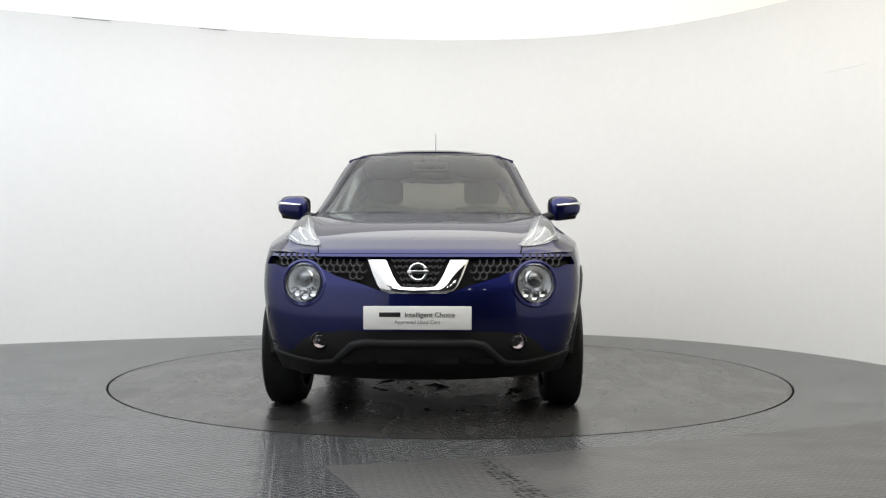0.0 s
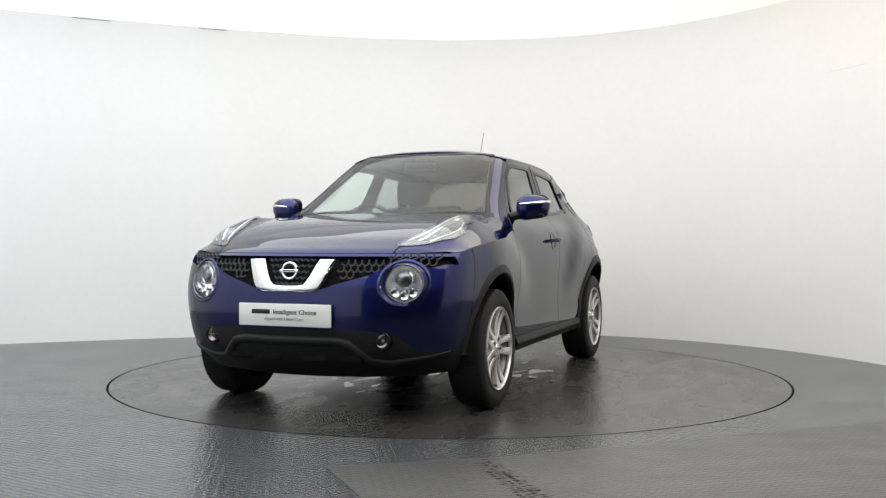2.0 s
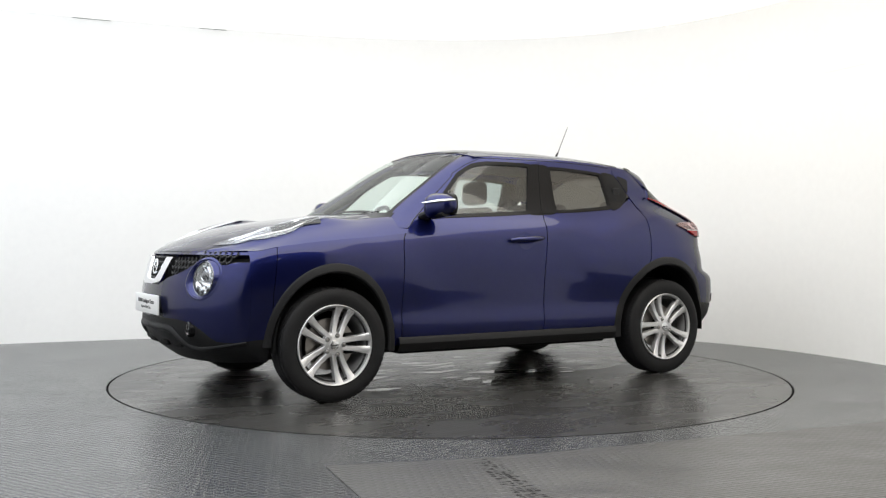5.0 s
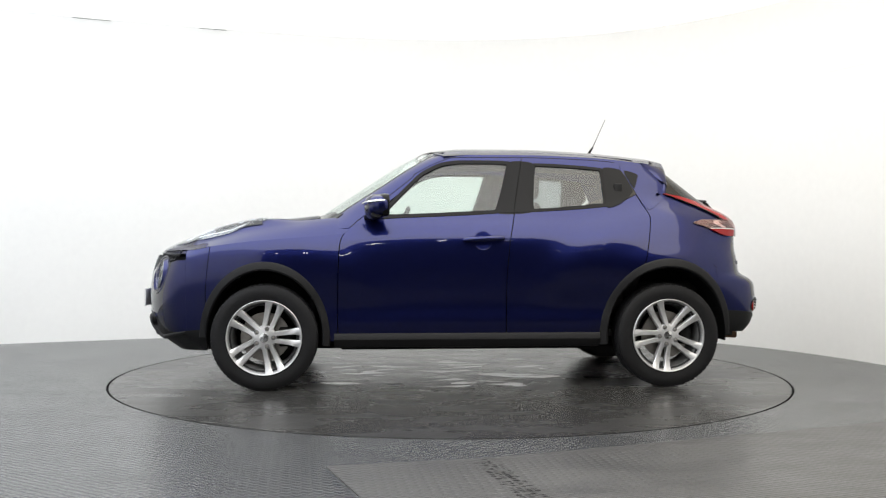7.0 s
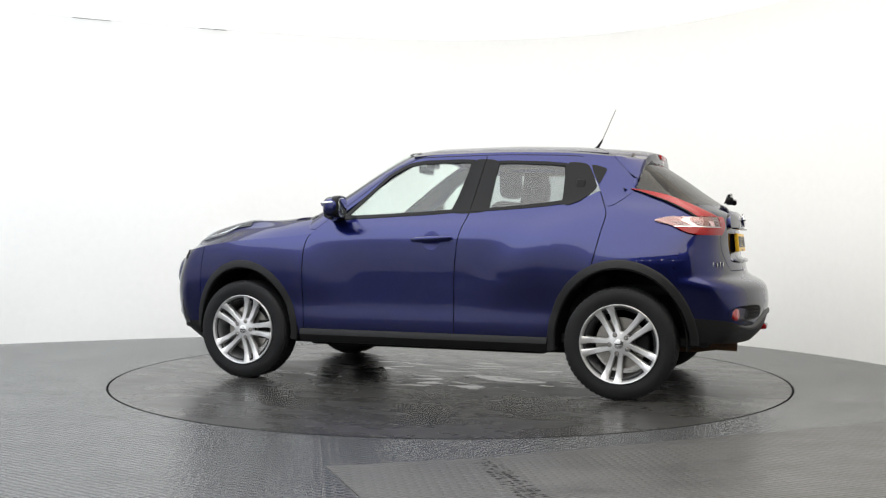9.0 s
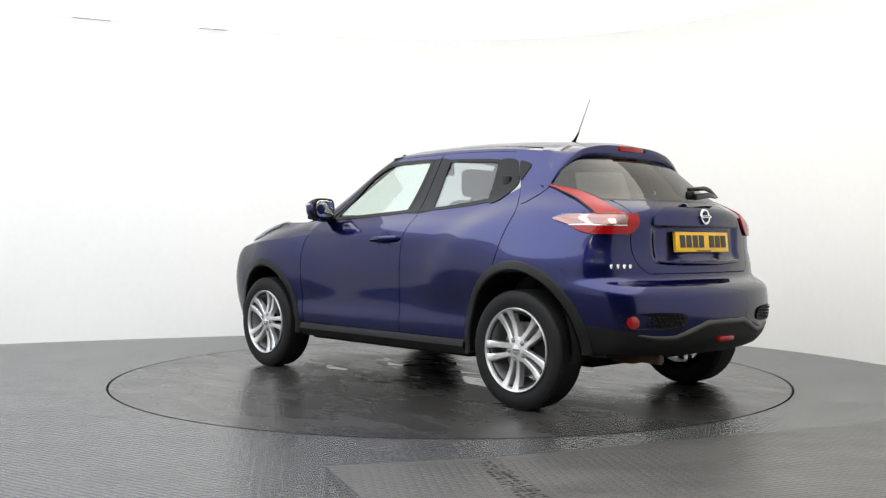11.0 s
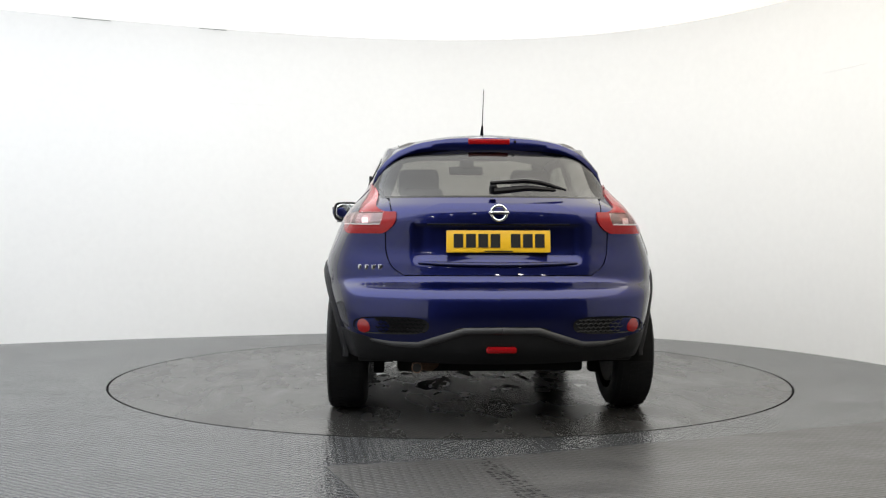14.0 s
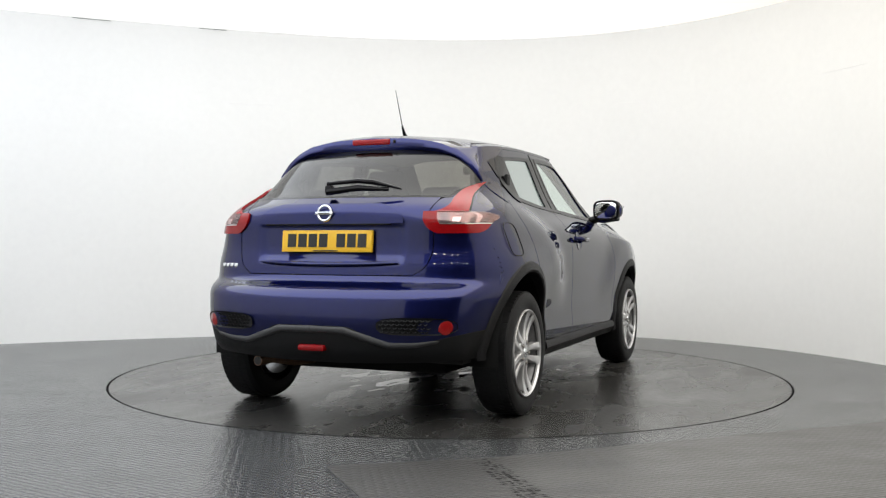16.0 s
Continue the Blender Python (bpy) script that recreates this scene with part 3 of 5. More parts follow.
belt = curve((0.70, 0.60, -0.2, -0.4, -0.92, -1.12, -1.3), (1.055, 1.062, 1.108, 1.115, 1.155, 1.235, 1.30))
win_top = curve((0.75, 0.60, 0.42, 0.30, 0.19, 0.0, -0.27, -0.42, -0.88, -1.0, -1.12), (1.0, 1.075, 1.235, 1.345, 1.425, 1.445, 1.446, 1.437, 1.408, 1.395, 1.362))
rail_top = curve((0.3, 0.0, -0.4, -0.8, -1.1, -1.4), (1.47, 1.485, 1.487, 1.475, 1.45, 1.40))
door_front = curve((0.30, 0.50, 0.85, 0.93, 0.985, 1.03, 1.08), (0.815, 0.82, 0.812, 0.80, 0.765, 0.715, 0.668))
door_split = curve((0.30, 0.60, 0.90, 1.12), (-0.235, -0.235, -0.255, -0.305))
rear_door_back = curve((0.30, 0.76, 0.80, 0.90, 0.98, 1.08, 1.16, 1.262, 1.34, 1.395, 1.47), (-1.095, -1.10, -1.112, -1.135, -1.152, -1.17, -1.14, -1.097, -1.058, -1.03, -1.02))


def sx(f, upper=False, add=0.0):
    """Boundary in s from an x that may depend on height."""
    g = f if callable(f) else const(f)
    return lambda z: s_of_x(g(z) + add, z, upper)


rise = curve((0.0, 0.02, 0.06, 0.18, 0.45, 0.75, 1.05, 1.4), (0.0, 0.016, 0.036, 0.088, 0.162, 0.207, 0.240, 0.262))
edge_z = curve((1.80, 1.70, 1.60, 1.27, 0.95, 0.8, 0.6), (0.86, 0.865, 0.885, 0.925, 0.95, 0.965, 0.99))
LIP = 0.855


def lip_x(y):
    return at(s_of_y(min(y, 0.74), LIP), LIP)[0]


def top_edge(x):
    """Where the top of the wing meets its side: y and z."""
    z = edge_z(x)
    s = s_of_x(x, z)
    return at(s, z)[1], z


def top(x, y):
    """Height of bonnet and wing tops."""
    y = abs(y)
    z = LIP + rise(max(0.0, lip_x(y) - x))
    ye, ze = top_edge(x)
    if y > 0.60 and ye > 0.61:
        w = min(1.0, (y - 0.60) / (ye - 0.60))
        z = z + (ze - z) * w ** 2.2
    # crest over the lamps, shallow valley beside it
    k = min(1.0, max(0.0, (1.80 - x) / 0.2)) * min(1.0, max(0.0, (x - 1.02) / 0.3))
    z += 0.034 * math.exp(-((y - 0.675) / 0.06) ** 2) * k * k * (3 - 2 * k)
    return z


def top_skin(name, x0, x1, y0, y1, nu, nv, material, parent, lift=0.0, label="", depth=0.02, both=True):
    """A panel on the bonnet's surface: x from x0(v) to x1(v), v across; y from y0(x) to y1(x)."""
    obs = []
    grid = []
    for i in range(nu + 1):
        row = []
        for j in range(nv + 1):
            v = j / nv
            y = v * 0.6
            for _ in range(6):
                x = x0(y) + (x1(y) - x0(y)) * i / nu
                y = y0(x) + (y1(x) - y0(x)) * v
            x = x0(y) + (x1(y) - x0(y)) * i / nu
            row.append(Vector((x, y, top(x, y))))
        grid.append(row)
    for sign in ((1, -1) if both else (1,)):
        bm = bmesh.new()
        vs = [[bm.verts.new((p.x, p.y * sign, p.z)) for p in row] for row in grid]
        for i in range(nu):
            for j in range(nv):
                q = [vs[i][j], vs[i + 1][j], vs[i + 1][j + 1], vs[i][j + 1]]
                if len({tuple(round(k, 5) for k in w.co) for w in q}) < 3:
                    continue
                try:
                    bm.faces.new(q)
                except ValueError:
                    pass
        done_skin(bm, lift, depth)
        obs.append(part(name, bm, material, parent, label))
    return obs


def build_body(car):
    G = 0.003
    # --- nose ---
    clad = curve((0.0, 0.34, 0.46, 0.53, 0.59, 0.66, 0.72, 0.80), (0.475, 0.475, 0.466, 0.450, 0.415, 0.358, 0.354, 0.375))
    grille_low = curve((0.0, 0.14, 0.20, 0.25, 0.40, 0.54, 0.70, 0.75), (0.662, 0.664, 0.68, 0.698, 0.742, 0.795, 0.785, 0.80))
    bumper_end = 1.625
    s_end = sx(lambda z: bumper_end - max(0.0, z - 0.62) * 0.1)

    def bump_lo(x, y):
        return max(clad(abs(y)), arch(x, ARCH_OUT - 0.02))
    lamp_hole = ((0.583, 0.707, 0.1055),)
    skin("bumper_front", const(0.0), sx(1.745), bump_lo, lambda x, y: grille_low(abs(y)), 120, 44, PAINT, car, holes=lamp_hole, label="blue painted front bumper")
    skin("bumper_corner", sx(1.7445), s_end, bump_lo, lambda x, y: edge_z(x) - 0.002, 18, 40, PAINT, car, holes=lamp_hole)
    # grille: a dark tray set back, with a lattice
    skin("grille_tray", const(0.0), sx(1.745), lambda x, y: grille_low(abs(y)), const(LIP - 0.012), 40, 6, DARK, car, lift=-0.035, flange=False)
    skin("bonnet_lip", const(0.0), sx(1.745), const(LIP - 0.014), const(LIP), 40, 2, PAINT, car, depth=0.03)
    for sg in (1, -1):
        bm = bmesh.new()
        for r in range(5):
            z = 0.700 + 0.0325 * r
            for k in range(14):
                y = 0.272 + 0.034 * k + (0.017 if r % 2 else 0)
                if not grille_low(y) + 0.004 < z < LIP - (0.022 if y > 0.50 else 0.034) or y > 0.715:
                    continue
                w = 0.0165
                x = at(s_of_y(y, z), z)[0] - 0.012
                xa, xb = at(s_of_y(y - w, z), z)[0] - 0.014, at(s_of_y(y + w, z), z)[0] - 0.014
                tube([(xa, sg * (y - w), z + 0.008), (x, sg * (y - w * 0.5), z - 0.003), (x, sg * (y + w * 0.5), z - 0.003), (xb, sg * (y + w), z + 0.008)], 0.0058, 6, bm)
                tube([(xb, sg * (y + w), z + 0.008), (xb - 0.006, sg * (y + w), z + 0.028)], 0.005, 5, bm)
        tagged(part("grille_lattice", bm, LATTICE, car, "black honeycomb grille lattice"), kind="stuff")
    bm = bmesh.new()
    for r in range(5):
        z = 0.700 + 0.03 * r
        half = 0.085 + 0.016 * r
        k = int(half / 0.018)
        for i in range(-k, k + 1):
            y = i * 0.03 + (0.015 if r % 2 else 0)
            if abs(y) > half:
                continue
            x = at(s_of_y(abs(y), z), z)[0] - 0.014
            tube([(x - 0.003, y - 0.013, z + 0.006), (x + 0.003, y, z - 0.005), (x - 0.003, y + 0.013, z + 0.006)], 0.005, 6, bm)
    tagged(part("grille_lattice", bm, LATTICE, car, "black honeycomb grille lattice"), kind="stuff")
    # chrome V round the badge
    bm = bmesh.new()
    rails = []
    prof = [(0.250, 0.826, 0.160, 0.826), (0.236, 0.79, 0.142, 0.79), (0.218, 0.745, 0.122, 0.745), (0.198, 0.705, 0.100, 0.71), (0.178, 0.678, 0.08, 0.697), (0.140, 0.664, 0.05, 0.694), (0.0, 0.662, 0.0, 0.693)]
    full = prof + [(-a, b, -c, d) for a, b, c, d in prof[-2::-1]]
    for a, b, c, d in full:
        xo, xi = at(s_of_y(abs(a), b), b)[0], at(s_of_y(abs(c), d), d)[0]
        o, i = Vector((xo, a, b)), Vector((xi, c, d))
        m = (o + i) / 2 + Vector((0.014, 0, 0))
        rails.append([bm.verts.new(o - Vector((0.02, 0, 0))), bm.verts.new(o + Vector((0.006, 0, 0))), bm.verts.new(o.lerp(m, 0.25) + Vector((0.008, 0, 0))), bm.verts.new(m), bm.verts.new(i.lerp(m, 0.25) + Vector((0.006, 0, 0))), bm.verts.new(i + Vector((0.002, 0, 0))), bm.verts.new(i - Vector((0.025, 0, 0)))])
    for a, b in zip(rails, rails[1:]):
        for k in range(6):
            bm.faces.new((a[k], a[k + 1], b[k + 1], b[k]))
    bmesh.ops.recalc_face_normals(bm, faces=bm.faces)
    part("grille_surround", bm, CHROME, car, "chrome V-shaped grille surround")
    badge("badge_front", (2.052, 0, 0.766), (1, 0, 0.12), 0.047, car)
    # lower cladding
    skin("cladding_front", const(0.0), sx(1.625), lambda x, y: max(0.214 + 0.03 * (abs(y) / 0.8) ** 2, arch(x, ARCH_IN)), lambda x, y: clad(abs(y)), 70, 14, PLASTIC, car, label="black plastic lower bumper")
    for sg in (1, -1):
        path = [(0.0, 0.418, 0.024), (0.26, 0.418, 0.024), (0.32, 0.405, 0.024), (0.37, 0.362, 0.022), (0.42, 0.318, 0.020), (0.50, 0.308, 0.018), (0.62, 0.325, 0.014), (0.72, 0.345, 0.011), (0.78, 0.362, 0.008)]
        pts, rad = [], []
        for (y, z, r), (y2, z2, r2) in zip(path, path[1:]):
            for t in (0, 0.34, 0.67):
                yy, zz = y + (y2 - y) * t, z + (z2 - z) * t
                pts.append((at(s_of_y(yy, zz), zz)[0] - 0.004, sg * yy, zz))
                rad.append(r + (r2 - r) * t)
        part("bumper_bar", tube(pts, rad, 12), PLASTIC, car, "black sculpted bumper bar")
        # fog lamp
        fx = at(s_of_y(0.492, 0.422), 0.422)[0]
        bm = lathe([(0.046, -0.03), (0.046, 0.004), (0.041, 0.011), (0.035, 0.010), (0.034, -0.02)], 32, "x", (fx, sg * 0.492, 0.422))
        fog = part("fog_lamp", bm, BLACK, car, "round front fog lamp")
        part("reflector", lathe([(0.035, 0.001), (0.026, -0.008), (0.012, -0.013), (0.0, -0.013)], 32, "x", (fx + 0.004, sg * 0.492, 0.422)), TAILTRAY, fog)
        part("lens", lathe([(0.035, 0.006), (0.026, 0.012), (0.015, 0.015), (0.0, 0.016)], 32, "x", (fx, sg * 0.492, 0.422)), LENS, fog)
        part("bulb", lathe([(0.0, 0.004), (0.009, 0.0), (0.01, -0.02)], 12, "x", (fx, sg * 0.492, 0.422)), TRAY, fog)
        # intake dimples in the lower bumper
        for y in (0.13, 0.31):
            xx = at(s_of_y(y, 0.335), 0.335)[0]
            part("intake", box(xx - 0.03, xx + 0.003, sg * y - 0.075, sg * y + 0.075, 0.305, 0.36, 0.018), DARK, car)
    headlights(car)
    # --- wings, doors, quarters ---
    skin("front_wing", sx(lambda z: bumper_end - max(0.0, z - 0.62) * 0.1 - G * 1.5), sx(door_front, add=G), lambda x, y: max(0.30, arch(x, ARCH_OUT - 0.02)), lambda x, y: edge_z(x) if x > 0.8 else min(edge_z(x) + 0.0, 0.97), 60, 26, PAINT, car)
    skin("front_door", sx(door_front, add=-G), sx(door_split, add=G), const(SILL), lambda x, y: belt(x) - 0.006, 60, 40, PAINT, car, label="blue front door skin")
    skin("rear_door", sx(door_split, add=-G), sx(rear_door_back, add=G), lambda x, y: max(SILL, arch(x, ARCH_OUT - 0.02)), lambda x, y: belt(x) - 0.006, 46, 40, PAINT, car, label="blue rear door skin with hidden handle")

    q_edge = curve((-1.24, -1.28, -1.413, -1.509, -1.624, -1.8), (1.255, 1.238, 1.214, 1.189, 1.15, 1.13))

    def quarter_hi(x, y):
        if x > -1.097:
            return belt(x) - 0.006
        return 1.235 if x > -1.28 else q_edge(x)
    hatch_y = curve((0.70, 0.757, 0.775, 0.815, 0.88, 0.96, 1.03, 1.14), (0.44, 0.482, 0.512, 0.543, 0.560, 0.562, 0.53, 0.545))
    s_hatch = lambda z: s_of_y(hatch_y(z), z, False, True)
    skin("rear_quarter", sx(rear_door_back, add=-G), lambda z: s_hatch(z) - 0.014 if z < 1.13 else s_of_x(GLASS_X(z) - 0.01, z), lambda x, y: max(0.70 if x < -1.62 else 0.36, arch(x, ARCH_OUT - 0.02), 0.70 if x < -1.60 else 0), quarter_hi, 80, 54, PAINT, car, label="blue rear quarter panel")
    # --- tail ---
    rclad = curve((0.0, 0.19, 0.30, 0.42, 0.55, 0.69, 0.80), (0.505, 0.502, 0.455, 0.425, 0.43, 0.46, 0.485))
    skin("bumper_rear", sx(-1.585), const(S_END[0]), lambda x, y: max(rclad(abs(y)), arch(x, ARCH_OUT - 0.02)), const(0.70), 70, 26, PAINT, car, label="blue painted rear bumper")
    skin("bumper_ledge", sx(-1.80), const(S_END[0]), const(0.698), const(0.745), 40, 4, PAINT, car)
    skin("cladding_rear", sx(-1.64), const(S_END[0]), lambda x, y: max(0.315 + 0.03 * (abs(y) / 0.8) ** 2, arch(x, ARCH_IN)), lambda x, y: rclad(abs(y)), 60, 14, PLASTIC, car, lift=0.002, label="black plastic rear valance")
    for sg in (1, -1):
        # grey brow of the valance
        pts, rad = [], []
        for y, z, r in ((0.0, 0.487, 0.02), (0.18, 0.485, 0.02), (0.30, 0.445, 0.02), (0.40, 0.415, 0.018), (0.52, 0.418, 0.015), (0.62, 0.435, 0.011), (0.72, 0.46, 0.006)):
            pts.append((at(s_of_y(y, z, False, True), z)[0] + 0.006, sg * y, z))
            rad.append(r)
        part("valance_brow", tube(pts, rad, 12), GREYPLASTIC, car, "dark grey brow of the rear valance")
        # honeycomb pocket with the round reflector
        xx = lambda y, z: at(s_of_y(y, z, False, True), z)[0]
        bm = bmesh.new()
        ring_o, c = [], []
        for k in range(28):
            a = 2 * math.pi * k / 28
            y = 0.535 + 0.185 * math.copysign(abs(math.cos(a)) ** 0.6, math.cos(a)) + 0.0
            z = 0.508 + 0.043 * math.copysign(abs(math.sin(a)) ** 0.7, math.sin(a))
            ring_o.append(bm.verts.new((xx(y, z) - 0.009, sg * y, z)))
            c.append(bm.verts.new((xx(y, z) - 0.003, sg * (0.535 + (y - 0.535) * 0.93), 0.508 + (z - 0.508) * 0.82)))
        for k in range(28):
            bm.faces.new((ring_o[k], ring_o[(k + 1) % 28], c[(k + 1) % 28], c[k]))
        for k in range(1, 14):
            a, b2, c2, d2 = c[k], c[(k + 1) % 28], c[(28 - k - 1) % 28], c[(28 - k) % 28]
            if len({a, b2, c2, d2}) == 4:
                bm.faces.new((a, b2, c2, d2))
        bmesh.ops.recalc_face_normals(bm, faces=bm.faces)
        pocket = part("bumper_pocket", bm, PLASTIC, car, "black honeycomb pocket in the rear bumper")
        bm = bmesh.new()
        for r in range(4):
            z = 0.48 + 0.018 * r
            for k in range(9):
                y = 0.375 + 0.026 * k + (0.013 if r % 2 else 0)
                if y > 0.60:
                    continue
                tube([(xx(y, z) - 0.006, sg * (y - 0.012), z + 0.004), (xx(y, z) - 0.009, sg * y, z - 0.004), (xx(y, z) - 0.006, sg * (y + 0.012), z + 0.004)], 0.0035, 5, bm)
        part("lattice", bm, BLACK, pocket)
        rx = xx(0.665, 0.505)
        part("rear_reflector", wrap_reflector(rx, sg), REDDARK, car, "round red rear reflector")
    part("rear_fog_lamp", box(-2.036, -1.98, -0.075, 0.075, 0.375, 0.408, 0.012), REDLENS, car, "red fog lamp in the valance")
    tailgate(car, s_hatch)
    # --- cabin ---

    def a_line(z):
        # front edge of the side window
        return 0.60 - (z - 1.075) * 1.235 if z < 1.335 else 0.30 - (z - 1.335) * 1.75
    screen_edge = 3.78
    skin("pillar_front", const(screen_edge), lambda z: s_of_x(a_line(z) + 0.02 if z < 1.425 else 0.143, z, True), lambda x, y: max(1.0, min(1.075, top(x, y) - 0.012)), lambda x, y: rail_top(x), 14, 46, PAINT, car, upper=True)
    skin("windscreen", const(0.0), const(screen_edge - 0.03), const(1.075), const(1.514), 30, 30, GLASS, car, upper=True, lift=-0.004, depth=0.0)
    skin("screen_border", const(screen_edge - 0.30), const(screen_edge - 0.02), const(1.075), const(1.512), 3, 30, BLACK, car, upper=True, lift=-0.002, depth=0.004)
    skin("screen_header", const(0.0), const(screen_edge - 0.03), const(1.506), const(1.514), 30, 2, BLACK, car, upper=True, lift=-0.0015, depth=0.004)
    skin("pillar_trim", const(screen_edge - 0.35), const(screen_edge + 1.25), const(1.06), const(1.50), 6, 24, CABIN, car, upper=True, lift=-0.035, depth=0.01, label="dark inner trim of the front pillar")
    skin("cowl", const(0.0), const(screen_edge + 0.2), const(1.06), const(1.092), 30, 3, BLACK, car, upper=True, lift=0.003, depth=0.01)
    skin("roof_rail", sx(0.145, True), sx(-1.205, True), lambda x, y: win_top(x) - 0.006, rail_top, 60, 5, PAINT, car, upper=True)
    front_poly = [(0.60, 1.058), (0.30, 1.362), (0.17, 1.430), (0.05, 1.447), (-0.305, 1.447), (-0.20, 1.094)]
    rear_poly = [(-0.40, 1.103), (-0.435, 1.437), (-0.905, 1.408), (-0.91, 1.148)]
    flank_patch("front_window", front_poly, DOORGLASS, car, lift=-0.006, depth=0.0)
    flank_patch("rear_window", rear_poly, SIDEGLASS, car, lift=-0.006, depth=0.0)
    flank_patch("window_trim", front_poly, BLACK, car, lift=0.002, inner=0.024)
    flank_patch("window_trim", rear_poly, BLACK, car, lift=0.002, inner=0.020)
    # shut line of the door frame along the front pillar
    for sg in (1, -1):
        pts = []
        for i in range(30):
            z = 1.0 + 0.462 * i / 29
            x = door_front(z) if z < 1.06 else a_line(min(z, 1.425)) + 0.062
            x = x if z < 1.425 else 0.196 - (z - 1.425) * 2.5
            pts.append((x, sg * (flank_y(x, z) - 0.002), z))
        pts += [(0.06 - 0.05 * i, sg * (flank_y(0.06 - 0.05 * i, rail_top(0.06 - 0.05 * i) - 0.018) - 0.002), rail_top(0.06 - 0.05 * i) - 0.018) for i in range(22)]
        part("frame_joint", tube(pts, 0.0035, 6), BLACK, car)
    # middle pillar, handle panel, corner trim
    flank_patch("pillar_middle", [(-0.185, 1.09), (-0.295, 1.449), (-0.45, 1.438), (-0.415, 1.10)], BLACK, car, lift=0.0005)
    flank_patch("handle_panel", [(-0.895, 1.412), (-1.028, 1.397), (-1.100, 1.247), (-1.0, 1.163), (-0.90, 1.130)], BLACK, car, lift=0.005, label="gloss black panel with hidden rear handle")
    flank_patch("pillar_rear", [(-1.022, 1.392), (-1.022, 1.452), (-1.163, 1.434), (-1.30, 1.375), (-1.326, 1.36), (-1.326, 1.30), (-1.314, 1.245), (-1.305, 1.212), (-1.20, 1.13), (-1.16, 1.13), (-1.10, 1.258)], PAINT, car, lift=0.003, depth=0.004, levels=9)
    flank_patch("corner_trim", [(-1.036, 1.395), (-1.142, 1.363), (-1.138, 1.345), (-1.104, 1.262), (-1.09, 1.28)], BLACK, car, lift=0.0065, label="gloss black corner trim")
    skin("waist_trim", lambda z: s_of_x(0.655, z, True), sx(-0.93, True), lambda x, y: belt(x) - 0.006, lambda x, y: belt(x) + 0.012, 50, 2, BLACK, car, upper=True, lift=0.003, depth=0.008)
    for sg in (1, -1):
        pts = [(-0.300 - (z - 1.12) * 0.20, sg * side(-0.34, z), z) for z in np.linspace(1.10, 1.462, 14)]
        part("pillar_joint", tube(pts, 0.003, 6), DARK, car)
    # bonnet and wing tops
    bonnet_y = curve((1.99, 1.86, 1.7, 1.5, 1.3, 1.1, 0.92, 0.8), (0.50, 0.52, 0.565, 0.615, 0.66, 0.685, 0.69, 0.69))
    top_skin("bonnet", lambda y: lip_x(y) - 0.003, const(0.955), const(0.0), lambda x: bonnet_y(x) - G, 60, 30, PAINT, car, label="blue bonnet")
    top_skin("wing_top", lambda y: lip_x(y) - 0.003, const(0.70), lambda x: bonnet_y(x) + G, lambda x: top_edge(x)[0], 60, 16, PAINT, car)
    roof(car)
    # sills and arches
    for sg in (1, -1):
        bm = bmesh.new()
        rings = []
        for i in range(25):
            x = 0.84 - i * 1.67 / 24
            y = side(x, 0.35)
            ring = [(y - 0.06, 0.352), (y + 0.008, 0.348), (y + 0.016, 0.336), (y + 0.020, 0.31), (y + 0.004, 0.285), (y - 0.012, 0.262), (y - 0.10, 0.25)]
            rings.append([bm.verts.new((x, sg * a, b)) for a, b in ring])
        for a, b in zip(rings, rings[1:]):
            for k in range(6):
                bm.faces.new((a[k], a[k + 1], b[k + 1], b[k]))
        bmesh.ops.recalc_face_normals(bm, faces=bm.faces)
        part("sill_cladding", bm, PLASTIC, car, "black plastic sill")
        for hx in (HUBX, -HUBX):
            bm = bmesh.new()
            rings = []
            n = 44
            for i in range(n + 1):
                if hx > 0:
                    a0, a1 = (0, 187)
                else:
                    a0, a1 = (-7, 180)
                a = radians(a0 + (a1 - a0) * i / n)
                row = []
                for r, out in ((ARCH_OUT + 0.005, -0.012), (ARCH_OUT, 0.003), (ARCH_OUT - 0.007, 0.008), (ARCH_OUT - 0.035, 0.011), (ARCH_IN + 0.012, 0.013), (ARCH_IN + 0.003, 0.008), (ARCH_IN - 0.002, -0.02), (ARCH_IN + 0.012, -0.10)):
                    x, z = arch_point(hx, r, a)
                    zz = max(z, 0.27)
                    row.append(bm.verts.new((x, sg * (side(x, max(zz, 0.36)) + out), zz)))
                rings.append(row)
            for a, b in zip(rings, rings[1:]):
                for k in range(7):
                    bm.faces.new((a[k], a[k + 1], b[k + 1], b[k]))
            bmesh.ops.recalc_face_normals(bm, faces=bm.faces)
            part("arch_cladding", bm, PLASTIC, car, "black plastic wheel arch trim")
            # wheel well
            bm = bmesh.new()
            rings = []
            for i in range(25):
                a = radians(-5 + 190 * i / 24)
                px, pz = arch_point(hx, 0.399, a)
                rings.append([bm.verts.new((px, sg * y, pz)) for y in (0.842, 0.52)])
            for a, b in zip(rings, rings[1:]):
                bm.faces.new((a[0], a[1], b[1], b[0]))
            bm.faces.new([r[1] for r in rings])
            part("wheel_well", bm, DARK, car)


def wrap_reflector(rx, sg):
    """A shallow round lens set along the bumper's corner."""
    bm = lathe([(0.0, -0.008), (0.028, -0.0075), (0.036, -0.004), (0.039, 0.004), (0.039, 0.05)], 32, "x")
    turn = Matrix.Rotation(radians(-sg * 24), 3, "Z")
    for v in bm.verts:
        v.co = turn @ v.co + Vector((rx + 0.004, sg * 0.665, 0.505))
    return bm


